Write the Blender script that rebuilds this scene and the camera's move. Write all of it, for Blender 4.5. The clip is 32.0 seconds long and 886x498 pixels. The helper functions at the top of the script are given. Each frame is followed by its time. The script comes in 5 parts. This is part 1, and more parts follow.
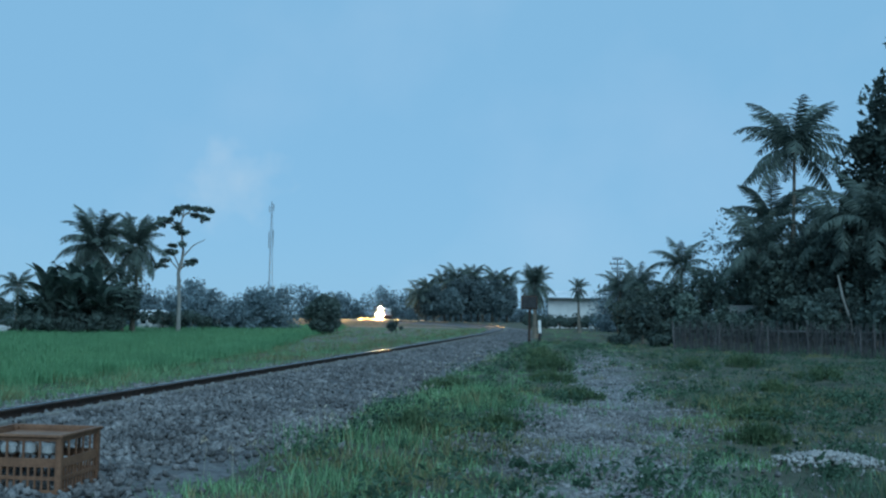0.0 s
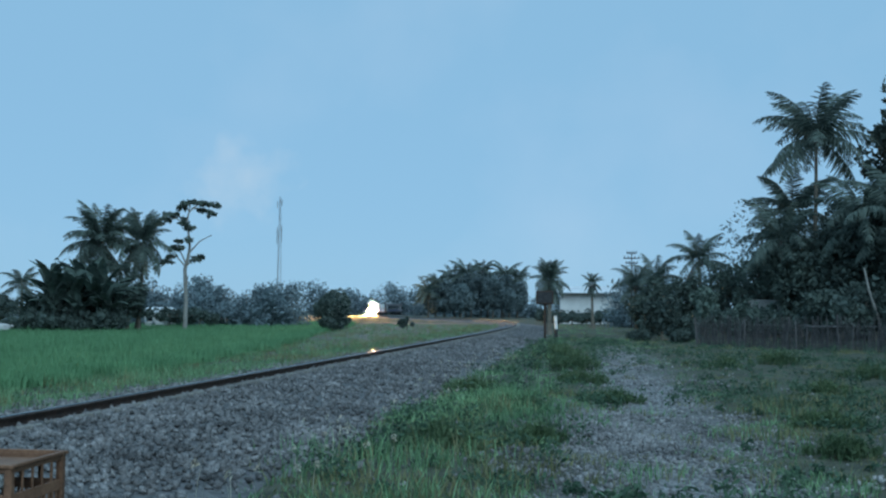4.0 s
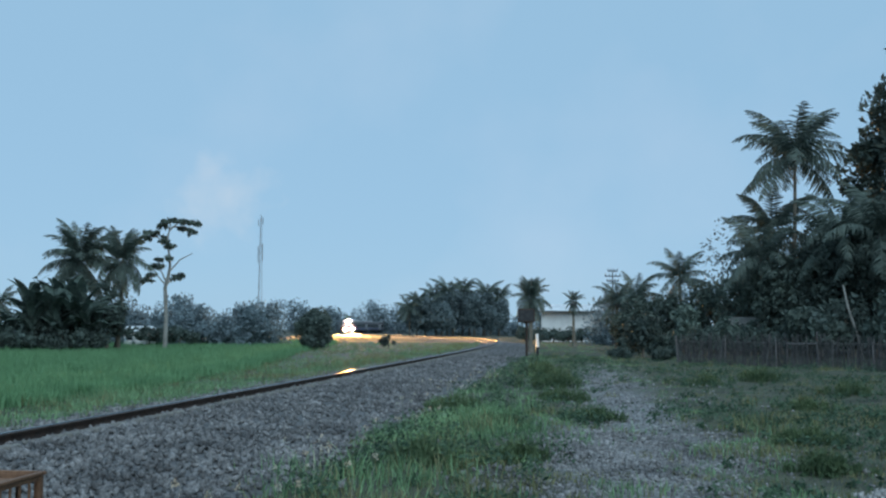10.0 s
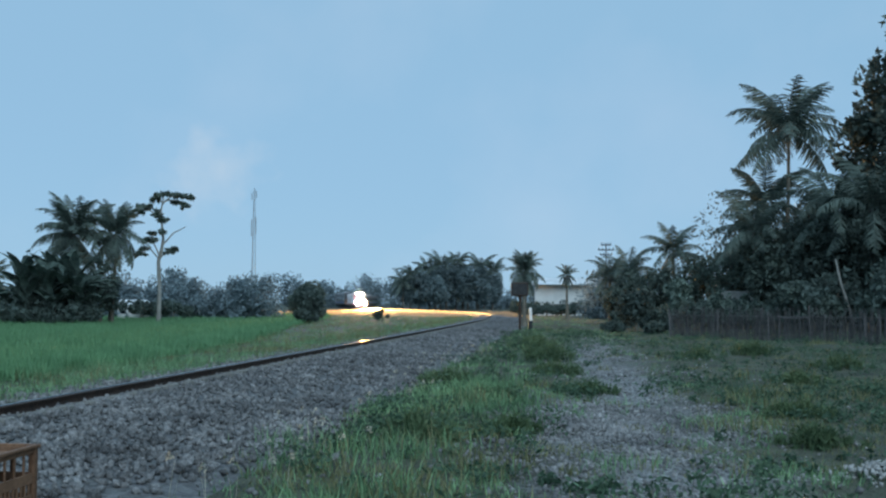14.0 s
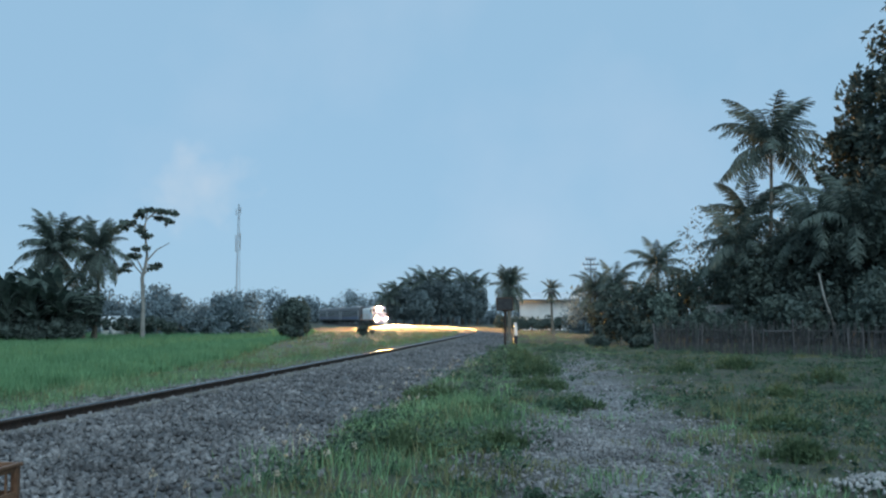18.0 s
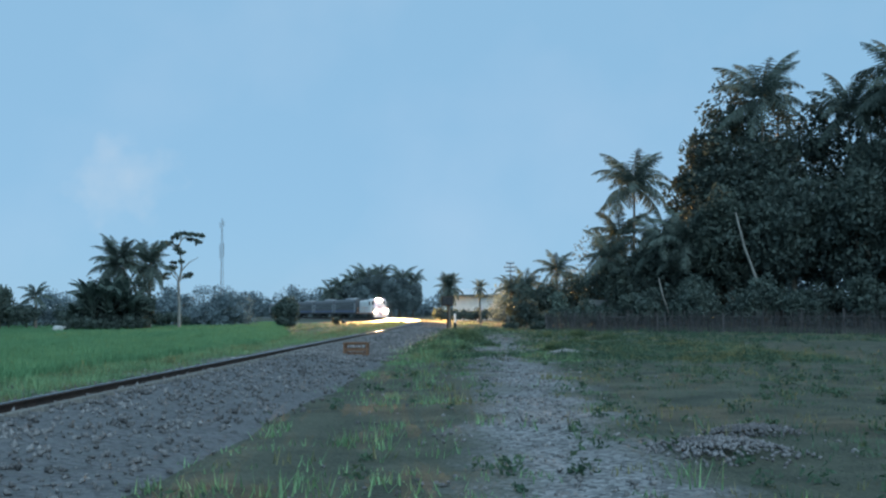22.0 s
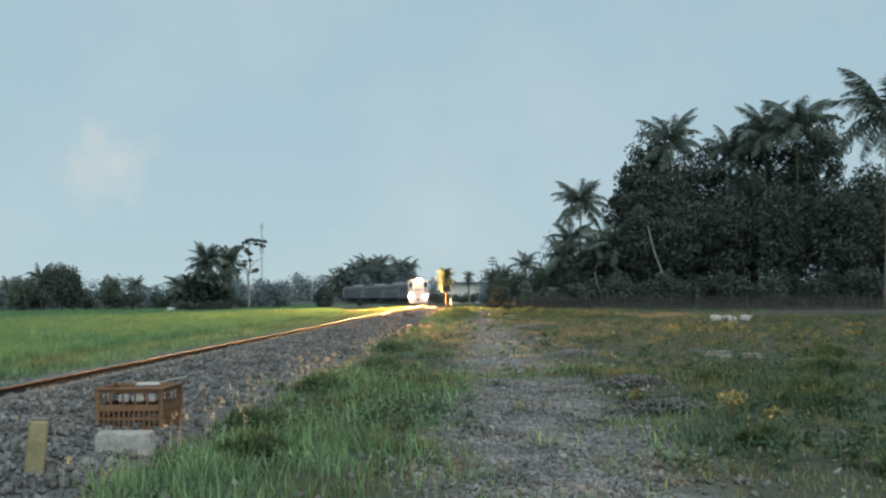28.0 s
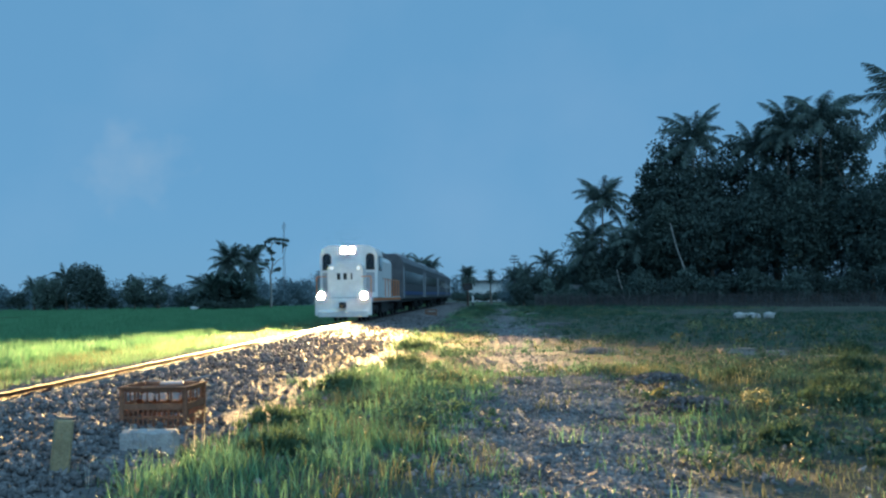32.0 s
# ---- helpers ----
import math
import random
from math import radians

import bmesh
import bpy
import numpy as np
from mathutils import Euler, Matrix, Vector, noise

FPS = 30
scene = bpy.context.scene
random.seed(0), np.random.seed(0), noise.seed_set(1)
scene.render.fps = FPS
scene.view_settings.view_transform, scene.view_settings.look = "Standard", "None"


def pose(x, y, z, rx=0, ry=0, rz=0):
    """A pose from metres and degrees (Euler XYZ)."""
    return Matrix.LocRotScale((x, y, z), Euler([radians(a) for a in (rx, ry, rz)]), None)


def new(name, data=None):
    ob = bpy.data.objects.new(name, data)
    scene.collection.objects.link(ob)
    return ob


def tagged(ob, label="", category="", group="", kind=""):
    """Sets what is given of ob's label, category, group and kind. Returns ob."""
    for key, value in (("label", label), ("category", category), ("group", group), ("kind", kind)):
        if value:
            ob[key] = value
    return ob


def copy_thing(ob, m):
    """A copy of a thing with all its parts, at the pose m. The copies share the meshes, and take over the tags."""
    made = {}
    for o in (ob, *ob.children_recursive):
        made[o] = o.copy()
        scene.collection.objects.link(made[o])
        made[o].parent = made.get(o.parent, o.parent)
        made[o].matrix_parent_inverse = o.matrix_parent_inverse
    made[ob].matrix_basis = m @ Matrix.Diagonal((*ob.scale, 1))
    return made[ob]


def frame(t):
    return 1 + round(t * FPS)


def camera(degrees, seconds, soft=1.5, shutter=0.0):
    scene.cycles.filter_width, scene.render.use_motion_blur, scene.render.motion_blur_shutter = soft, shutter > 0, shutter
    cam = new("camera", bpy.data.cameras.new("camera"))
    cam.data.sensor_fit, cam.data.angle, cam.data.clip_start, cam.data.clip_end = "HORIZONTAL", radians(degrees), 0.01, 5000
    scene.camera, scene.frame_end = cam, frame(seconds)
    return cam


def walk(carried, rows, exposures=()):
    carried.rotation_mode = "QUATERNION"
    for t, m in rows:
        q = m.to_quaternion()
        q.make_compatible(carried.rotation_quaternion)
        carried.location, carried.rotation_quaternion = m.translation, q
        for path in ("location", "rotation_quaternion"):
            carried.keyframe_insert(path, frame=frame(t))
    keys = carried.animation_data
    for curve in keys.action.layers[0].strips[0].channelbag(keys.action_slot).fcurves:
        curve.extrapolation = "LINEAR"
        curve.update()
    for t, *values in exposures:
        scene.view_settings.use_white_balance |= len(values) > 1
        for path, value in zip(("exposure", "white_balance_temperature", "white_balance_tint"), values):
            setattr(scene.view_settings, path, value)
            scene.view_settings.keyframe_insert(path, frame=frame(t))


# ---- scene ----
# The camera stands beside the line and draws back along it.
cam = camera(44.6, 32.0, soft=2.3)
EYE = 1.4875
ROWS = [
    (0, 0.48, -2.20, 3.54, 0.85, 7.45),
    (0.5, 0.06, -0.90, 3.39, 0.85, 7.97),
    (1, 0.00, -0.46, 2.89, 0.85, 8.86),
    (1.5, 0.00, -0.46, 2.86, 0.85, 8.42),
    (2, 0.00, -0.46, 3.07, 0.85, 8.08),
    (2.5, 0.00, -0.46, 3.22, 0.85, 7.94),
    (4.5, 0.00, -0.46, 3.37, 0.36, 7.72),
    (5, 0.00, -0.46, 3.62, 0.39, 7.28),
    (5.5, 0.00, -0.46, 4.21, 0.37, 7.60),
    (6, 0.00, -0.46, 4.13, 0.45, 7.68),
    (6.5, 0.00, -0.46, 4.57, 0.45, 7.82),
    (7, 0.00, -0.46, 4.21, 0.45, 7.49),
    (7.5, 0.00, -0.46, 4.22, 0.55, 7.42),
    (8, 0.00, -0.46, 4.18, 0.51, 7.11),
    (8.5, 0.00, -0.46, 4.57, 0.45, 7.42),
    (9, 0.00, -0.46, 4.28, 0.43, 6.60),
    (9.5, 0.00, -0.46, 4.48, 0.38, 6.76),
    (10, 0.00, -0.46, 4.29, 0.44, 6.92),
    (10.5, 0.00, -0.46, 4.18, 0.36, 6.68),
    (11, 0.00, -0.46, 4.01, 0.42, 6.97),
    (11.5, 0.00, -0.46, 3.91, 0.41, 6.94),
    (12, 0.00, -0.46, 3.58, 0.31, 6.51),
    (12.5, 0.00, -0.46, 3.81, 0.28, 6.36),
    (13, 0.00, -0.46, 3.70, 0.38, 6.47),
    (13.5, 0.00, -0.46, 2.69, 0.49, 7.23),
    (14, 0.00, -0.46, 2.90, 0.46, 6.57),
    (14.5, 0.00, -0.46, 3.40, 0.39, 5.68),
    (16.5, 0.00, -0.46, 3.66, 0.23, 6.05),
    (17, 0.00, -0.46, 3.51, 0.25, 6.07),
    (17.5, 0.00, -0.46, 3.72, 0.20, 6.19),
    (18, 0.00, -0.46, 3.71, 0.21, 5.77),
    (18.5, 0.00, -0.46, 4.10, 0.28, 5.67),
    (19, 0.00, -0.46, 4.57, 0.03, 5.41),
    (19.5, 0.00, -0.46, 4.19, 0.08, 5.12),
    (20, 0.00, -0.46, 4.19, -0.00, 4.96),
    (20.5, 0.02, -0.46, 4.07, -0.04, 4.95),
    (21, 0.36, -2.00, 3.66, -0.14, 5.30),
    (21.5, 0.12, -16.00, 3.27, -0.23, 3.46),
    (22, 0.05, -28.50, 3.31, -0.36, 1.97),
    (22.5, 0.06, -42.50, 3.34, -0.39, 2.20),
    (23, 0.07, -55.50, 3.25, -0.69, 1.54),
    (23.5, 0.09, -56.20, 3.20, -0.77, 1.30),
    (24, 0.10, -66.00, 2.67, -0.70, 1.86),
    (24.5, 0.10, -66.00, 2.77, -0.93, 1.87),
    (25, 0.10, -66.00, 2.92, -0.82, 1.81),
    (25.5, 0.10, -66.00, 2.72, -0.74, 1.84),
    (27.5, 0.10, -66.00, 3.01, -1.10, 1.30),
    (28, 0.10, -66.00, 2.50, -0.60, 1.38),
    (28.5, 0.10, -66.00, 1.97, -0.79, 1.15),
    (29, 0.10, -66.00, 2.02, -0.81, 1.12),
    (29.5, 0.10, -66.00, 2.05, -0.86, 1.02),
    (30, 0.10, -66.00, 2.34, -0.89, 0.92),
    (30.5, 0.10, -66.00, 2.47, -0.77, 0.91),
    (31, 0.10, -66.00, 2.40, -0.84, 1.02),
    (31.5, 0.10, -66.00, 2.40, -0.77, 1.50),
    (32, 0.10, -66.00, 2.42, -0.82, 2.53),
]
EXPO = [(0, 0.32, 6350, 10), (2.5, 0.34, 6400, 10), (4.5, 0.42, 7000, 16), (6, 0.5, 7500, 21), (12, 0.45, 7400, 20), (13.3, 0.33, 6900, 17), (14.5, 0.5, 7500, 21),
        (20.5, 0.45, 7500, 21), (23, 0.35, 6400, 12), (24, 0.17, 6150, 9), (25.5, 0.12, 6100, 9), (27.5, 0.58, 10000, 24), (28.3, 0.52, 9800, 23), (29.5, 0.12, 8200, 18), (30.5, -0.1, 6500, 11), (32, -0.2, 5600, 7)]
walk(cam, [(t, pose(x, y, EYE, 90, 0, yaw) @ pose(0, 0, 0, pitch, 0, 0) @ pose(0, 0, 0, 0, 0, roll)) for t, x, y, pitch, roll, yaw in ROWS], EXPO)

# ---- sky and light: dusk, the sun just gone, sky still blue ----
world = bpy.data.worlds.new("dusk")
scene.world = world
world.use_nodes = True
wn, wl = world.node_tree.nodes, world.node_tree.links
sky = wn.new("ShaderNodeTexSky")
sky.sky_type, sky.sun_disc = "NISHITA", False
sky.sun_elevation, sky.sun_rotation = radians(42), radians(156)
sky.air_density, sky.dust_density, sky.ozone_density = 0.8, 0.3, 5.0
SKY = 1.0
wn["Background"].inputs["Strength"].default_value = SKY
# a thin even veil of high cloud over the clear sky
scaled, veil = wn.new("ShaderNodeMix"), wn.new("ShaderNodeMix")
scaled.data_type = veil.data_type = "RGBA"
scaled.blend_type, scaled.inputs["Factor"].default_value = "MULTIPLY", 1.0
scaled.inputs["B"].default_value = (0.10, 0.10, 0.10, 1)
veil.inputs["Factor"].default_value, veil.inputs["B"].default_value = 0.92, (0.185, 0.400, 0.560, 1)
wl.new(sky.outputs["Color"], scaled.inputs["A"])
wl.new(scaled.outputs["Result"], veil.inputs["A"])
cloud, wisp, tint, dirn = wn.new("ShaderNodeTexNoise"), wn.new("ShaderNodeMapRange"), wn.new("ShaderNodeMix"), wn.new("ShaderNodeTexCoord")
cloud.inputs["Scale"].default_value, cloud.inputs["Detail"].default_value = 5.0, 5.0
wisp.inputs["From Min"].default_value, wisp.inputs["From Max"].default_value = 0.48, 0.75
tint.data_type = "RGBA"
tint.inputs["A"].default_value, tint.inputs["B"].default_value = (0.185, 0.395, 0.585, 1), (0.23, 0.425, 0.605, 1)
wl.new(dirn.outputs["Generated"], cloud.inputs["Vector"])
wl.new(cloud.outputs["Fac"], wisp.inputs["Value"])
wl.new(wisp.outputs[0], tint.inputs["Factor"])
wl.new(tint.outputs["Result"], veil.inputs["B"])
# one faint small cloud low over the field
away, puff, white = wn.new("ShaderNodeVectorMath"), wn.new("ShaderNodeMapRange"), wn.new("ShaderNodeMix")
rag, rim = wn.new("ShaderNodeTexNoise"), wn.new("ShaderNodeMath")
away.operation = "DISTANCE"
away.inputs[1].default_value = (-0.313, 0.943, 0.118)
rag.inputs["Scale"].default_value, rag.inputs["Detail"].default_value = 26.0, 4.0
rim.operation, rim.inputs[1].default_value = "MULTIPLY_ADD", 0.09
puff.inputs["From Min"].default_value, puff.inputs["From Max"].default_value = 0.090, 0.056
puff.inputs["To Max"].default_value = 0.4
white.data_type, white.inputs["B"].default_value = "RGBA", (0.40, 0.52, 0.62, 1)
wl.new(dirn.outputs["Generated"], away.inputs[0])
wl.new(dirn.outputs["Generated"], rag.inputs["Vector"])
wl.new(rag.outputs["Fac"], rim.inputs[0])
wl.new(away.outputs["Value"], rim.inputs[2])
wl.new(rim.outputs[0], puff.inputs["Value"])
wl.new(puff.outputs[0], white.inputs["Factor"])
wl.new(veil.outputs["Result"], white.inputs["A"])
wl.new(white.outputs["Result"], wn["Background"].inputs["Color"])
sun = new("sun", bpy.data.lights.new("sun", "SUN"))
sun.data.energy, sun.data.angle, sun.data.color = 1.75, radians(60), (0.55, 0.82, 1.0)
sun.matrix_world = pose(0, 0, 40, 48, 0, 24)
LAMP = 400000.0


# ---- materials ----
def material(name, a, b, scale=4.0, fine=40.0, rough=0.8, bump=0.3, metal=0.0, vary=0.0, spec=0.3, detail=6.0):
    """Two-scale mottled surface between the colours a and b, with fine relief; vary: spread from piece to piece."""
    m = bpy.data.materials.new(name)
    m.use_nodes = True
    n, l = m.node_tree.nodes, m.node_tree.links
    p = n["Principled BSDF"]
    p.inputs["Roughness"].default_value, p.inputs["Metallic"].default_value = rough, metal
    p.inputs["Specular IOR Level"].default_value = spec
    tc = n.new("ShaderNodeTexCoord")
    big, small = n.new("ShaderNodeTexNoise"), n.new("ShaderNodeTexNoise")
    for t, s in ((big, scale), (small, fine)):
        t.inputs["Scale"].default_value, t.inputs["Detail"].default_value = s, detail
        l.new(tc.outputs["Object"], t.inputs["Vector"])
    add = n.new("ShaderNodeMath")
    add.operation = "MULTIPLY_ADD"
    l.new(small.outputs["Fac"], add.inputs[0])
    add.inputs[1].default_value = 0.55
    half = n.new("ShaderNodeMath")
    half.operation = "MULTIPLY"
    half.inputs[1].default_value = 0.6
    l.new(big.outputs["Fac"], half.inputs[0])
    l.new(half.outputs[0], add.inputs[2])
    ramp = n.new("ShaderNodeValToRGB")
    ramp.color_ramp.elements[0].position, ramp.color_ramp.elements[1].position = 0.38, 0.78
    ramp.color_ramp.elements[0].color, ramp.color_ramp.elements[1].color = (*a, 1), (*b, 1)
    l.new(add.outputs[0], ramp.inputs[0])
    out = ramp.outputs["Color"]
    if vary:
        hsv, info, geo = n.new("ShaderNodeHueSaturation"), n.new("ShaderNodeObjectInfo"), n.new("ShaderNodeNewGeometry")
        mix, rng = n.new("ShaderNodeMath"), n.new("ShaderNodeMapRange")
        mix.operation = "ADD"
        l.new(info.outputs["Random"], mix.inputs[0])
        l.new(geo.outputs["Random Per Island"], mix.inputs[1])
        rng.inputs["From Max"].default_value = 2.0
        rng.inputs["To Min"].default_value, rng.inputs["To Max"].default_value = 1 - vary, 1 + vary
        l.new(mix.outputs[0], rng.inputs["Value"])
        l.new(rng.outputs[0], hsv.inputs["Value"])
        l.new(out, hsv.inputs["Color"])
        out = hsv.outputs["Color"]
    l.new(out, p.inputs["Base Color"])
    if bump:
        bn = n.new("ShaderNodeBump")
        bn.inputs["Strength"].default_value, bn.inputs["Distance"].default_value = bump, 0.03
        l.new(small.outputs["Fac"], bn.inputs["Height"])
        l.new(bn.outputs["Normal"], p.inputs["Normal"])
    return m


def leafy(name, a, b, vary=0.5, lets=0.25):
    """Foliage: mottled green that lets a little light through."""
    m = material(name, a, b, 0.6, 9.0, 0.65, 0.0, vary=vary, spec=0.2)
    n, l = m.node_tree.nodes, m.node_tree.links
    p, tr, mx = n["Principled BSDF"], n.new("ShaderNodeBsdfTranslucent"), n.new("ShaderNodeMixShader")
    l.new(p.inputs["Base Color"].links[0].from_socket, tr.inputs["Color"])
    mx.inputs[0].default_value = lets
    l.new(p.outputs[0], mx.inputs[1])
    l.new(tr.outputs[0], mx.inputs[2])
    l.new(mx.outputs[0], n["Material Output"].inputs["Surface"])
    return m


def glowing(name, colour, strength):
    m = bpy.data.materials.new(name)
    m.use_nodes = True
    p = m.node_tree.nodes["Principled BSDF"]
    p.inputs["Base Color"].default_value = (0.9, 0.9, 0.85, 1)
    p.inputs["Emission Color"].default_value = (*colour, 1)
    p.inputs["Emission Strength"].default_value = strength
    return m


PALM_LEAF = leafy("palm_leaf", (0.072, 0.104, 0.097), (0.128, 0.165, 0.135))
TREE_LEAF = leafy("tree_leaf", (0.068, 0.099, 0.091), (0.12, 0.155, 0.122))
DARK_LEAF = leafy("dark_leaf", (0.057, 0.084, 0.08), (0.102, 0.134, 0.108))
# distance haze is mixed into these two greens: paler and bluer than the leaves
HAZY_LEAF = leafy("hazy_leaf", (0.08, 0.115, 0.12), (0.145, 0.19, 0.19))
FAR_HAZE_LEAF = leafy("far_haze_leaf", (0.115, 0.165, 0.18), (0.195, 0.255, 0.275))
BANANA_LEAF = leafy("banana_leaf", (0.036, 0.058, 0.052), (0.082, 0.114, 0.092))
SILVER_LEAF = leafy("grey_green_leaf", (0.09, 0.13, 0.11), (0.18, 0.24, 0.20))
RICE = leafy("rice_leaf", (0.075, 0.182, 0.088), (0.165, 0.345, 0.172), 0.35, 0.35)
GRASS = leafy("grass_blade", (0.042, 0.106, 0.056), (0.25, 0.43, 0.215), 0.65, 0.3)
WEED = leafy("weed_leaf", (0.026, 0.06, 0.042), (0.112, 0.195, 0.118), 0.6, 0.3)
TUFT = leafy("tuft_blade", (0.032, 0.062, 0.034), (0.125, 0.185, 0.09), 0.5, 0.3)
SEED = leafy("seed_head", (0.26, 0.25, 0.19), (0.52, 0.50, 0.42), 0.3, 0.4)
DRY_GRASS = leafy("dry_grass_blade", (0.12, 0.14, 0.06), (0.30, 0.285, 0.15), 0.5, 0.3)
BARK = material("bark", (0.08, 0.07, 0.055), (0.22, 0.19, 0.15), 3, 30, 0.9, 0.6)
PALE_BARK = material("pale_bark", (0.17, 0.165, 0.15), (0.33, 0.32, 0.29), 2, 20, 0.85, 0.4)
STONE = material("ballast_stone", (0.035, 0.036, 0.038), (0.265, 0.256, 0.25), 1.1, 50, 0.85, 0.6, vary=0.92)
PALE_STONE = material("pale_stone", (0.22, 0.215, 0.21), (0.42, 0.41, 0.39), 9, 50, 0.85, 0.4, vary=0.3)
RUST = material("rusted_steel", (0.03, 0.022, 0.02), (0.10, 0.06, 0.045), 6, 60, 0.6, 0.3, 0.5)
RAILTOP = material("worn_rail_steel", (0.035, 0.03, 0.028), (0.085, 0.075, 0.07), 3, 80, 0.24, 0.05, 0.9)
HEAP_STONE = material("broken_stone", (0.09, 0.088, 0.09), (0.25, 0.24, 0.24), 3, 50, 0.85, 0.4, vary=0.6)
CONCRETE = material("concrete", (0.11, 0.106, 0.096), (0.26, 0.25, 0.228), 5, 60, 0.9, 0.3, vary=0.2)
WHITE_PAINT = material("white_paint", (0.62, 0.62, 0.60), (0.82, 0.82, 0.80), 3, 30, 0.45, 0.05)
GREY_PAINT = material("grey_paint", (0.28, 0.29, 0.30), (0.42, 0.43, 0.44), 3, 30, 0.5, 0.05)
COACH_PAINT = material("coach_paint", (0.06, 0.06, 0.065), (0.12, 0.12, 0.125), 2, 30, 0.5, 0.05)
DARK_METAL = material("dark_metal", (0.02, 0.02, 0.022), (0.06, 0.06, 0.06), 5, 40, 0.55, 0.2, 0.4)
BLUE_PAINT = material("blue_paint", (0.02, 0.05, 0.16), (0.04, 0.09, 0.25), 3, 30, 0.4, 0.0)
ORANGE_PAINT = material("orange_paint", (0.55, 0.16, 0.03), (0.75, 0.25, 0.05), 3, 30, 0.4, 0.0)
GLASS = material("dark_glass", (0.01, 0.012, 0.015), (0.02, 0.022, 0.026), 2, 10, 0.08, 0.0, spec=0.6)
CRATE_BROWN = material("brown_plastic", (0.11, 0.052, 0.03), (0.26, 0.135, 0.08), 4, 35, 0.55, 0.15, vary=0.15)
BAMBOO = material("weathered_bamboo", (0.05, 0.047, 0.048), (0.16, 0.148, 0.145), 5, 40, 0.85, 0.3, vary=0.45)
ROOF_SHEET = material("roof_sheet", (0.45, 0.47, 0.48), (0.68, 0.70, 0.71), 0.8, 20, 0.5, 0.1)
PLASTER = material("plaster", (0.48, 0.48, 0.46), (0.72, 0.71, 0.68), 1, 20, 0.9, 0.1)
TOWER_STEEL = material("tower_steel", (0.20, 0.21, 0.22), (0.36, 0.37, 0.38), 2, 20, 0.6, 0.0, 0.4)
SACKCLOTH = material("white_sackcloth", (0.26, 0.26, 0.255), (0.55, 0.55, 0.53), 4, 60, 0.8, 0.3)
YELLOW_POST = material("yellowed_concrete", (0.20, 0.17, 0.10), (0.38, 0.32, 0.19), 5, 50, 0.9, 0.3)
HEADLIGHT = glowing("headlamp_lens", (1.0, 0.58, 0.2), LAMP)
MARKER = glowing("marker_lens", (1.0, 0.85, 0.65), 1.2)


def soil_material():
    """Bare gravelly earth and thin turf, in patches that lie along the line."""
    m = material("turf_and_gravel", (0.021, 0.029, 0.02), (0.122, 0.127, 0.09), 1.0, 22, 0.95, 1.0)
    n, l = m.node_tree.nodes, m.node_tree.links
    p = n["Principled BSDF"]
    green = p.inputs["Base Color"].links[0].from_socket
    tc, sep = n.new("ShaderNodeTexCoord"), n.new("ShaderNodeSeparateXYZ")
    l.new(tc.outputs["Object"], sep.inputs[0])
    wob = n.new("ShaderNodeTexNoise")
    wob.inputs["Scale"].default_value, wob.inputs["Detail"].default_value = 0.5, 8
    l.new(tc.outputs["Object"], wob.inputs["Vector"])
    # distance from the middle of the trodden path
    off, ab, sm = n.new("ShaderNodeMath"), n.new("ShaderNodeMath"), n.new("ShaderNodeMapRange")
    off.operation, ab.operation = "ADD", "ABSOLUTE"
    off.inputs[1].default_value = -0.95
    l.new(sep.outputs["X"], off.inputs[0])
    l.new(off.outputs[0], ab.inputs[0])
    mix = n.new("ShaderNodeMath")
    mix.operation = "MULTIPLY_ADD"
    mix.inputs[1].default_value = 3.2
    l.new(wob.outputs["Fac"], mix.inputs[0])
    l.new(ab.outputs[0], mix.inputs[2])
    sm.inputs["From Min"].default_value, sm.inputs["From Max"].default_value = 1.9, 2.9
    sm.inputs["To Min"].default_value, sm.inputs["To Max"].default_value = 1.0, 0.0
    l.new(mix.outputs[0], sm.inputs["Value"])
    ends, worn = n.new("ShaderNodeMapRange"), n.new("ShaderNodeMath")
    ends.inputs["From Min"].default_value, ends.inputs["From Max"].default_value = 36, 56
    ends.inputs["To Min"].default_value, ends.inputs["To Max"].default_value = 1.0, 0.1
    worn.operation = "MULTIPLY"
    l.new(sep.outputs["Y"], ends.inputs["Value"])
    l.new(ends.outputs[0], worn.inputs[0])
    l.new(sm.outputs[0], worn.inputs[1])
    grit, vor = n.new("ShaderNodeValToRGB"), n.new("ShaderNodeTexVoronoi")
    vor.inputs["Scale"].default_value = 18
    l.new(tc.outputs["Object"], vor.inputs["Vector"])
    grit.color_ramp.elements[0].color, grit.color_ramp.elements[1].color = (0.045, 0.045, 0.045, 1), (0.35, 0.345, 0.34, 1)
    l.new(vor.outputs["Color"], grit.inputs[0])
    mc = n.new("ShaderNodeMix")
    mc.data_type = "RGBA"
    l.new(worn.outputs[0], mc.inputs["Factor"])
    l.new(green, mc.inputs["A"])
    l.new(grit.outputs["Color"], mc.inputs["B"])
    l.new(mc.outputs["Result"], p.inputs["Base Color"])
    bn = n.new("ShaderNodeBump")
    bn.inputs["Strength"].default_value, bn.inputs["Distance"].default_value = 0.8, 0.03
    l.new(vor.outputs["Distance"], bn.inputs["Height"])
    l.new(p.inputs["Normal"].links[0].from_socket, bn.inputs["Normal"])
    l.new(bn.outputs["Normal"], p.inputs["Normal"])
    return m


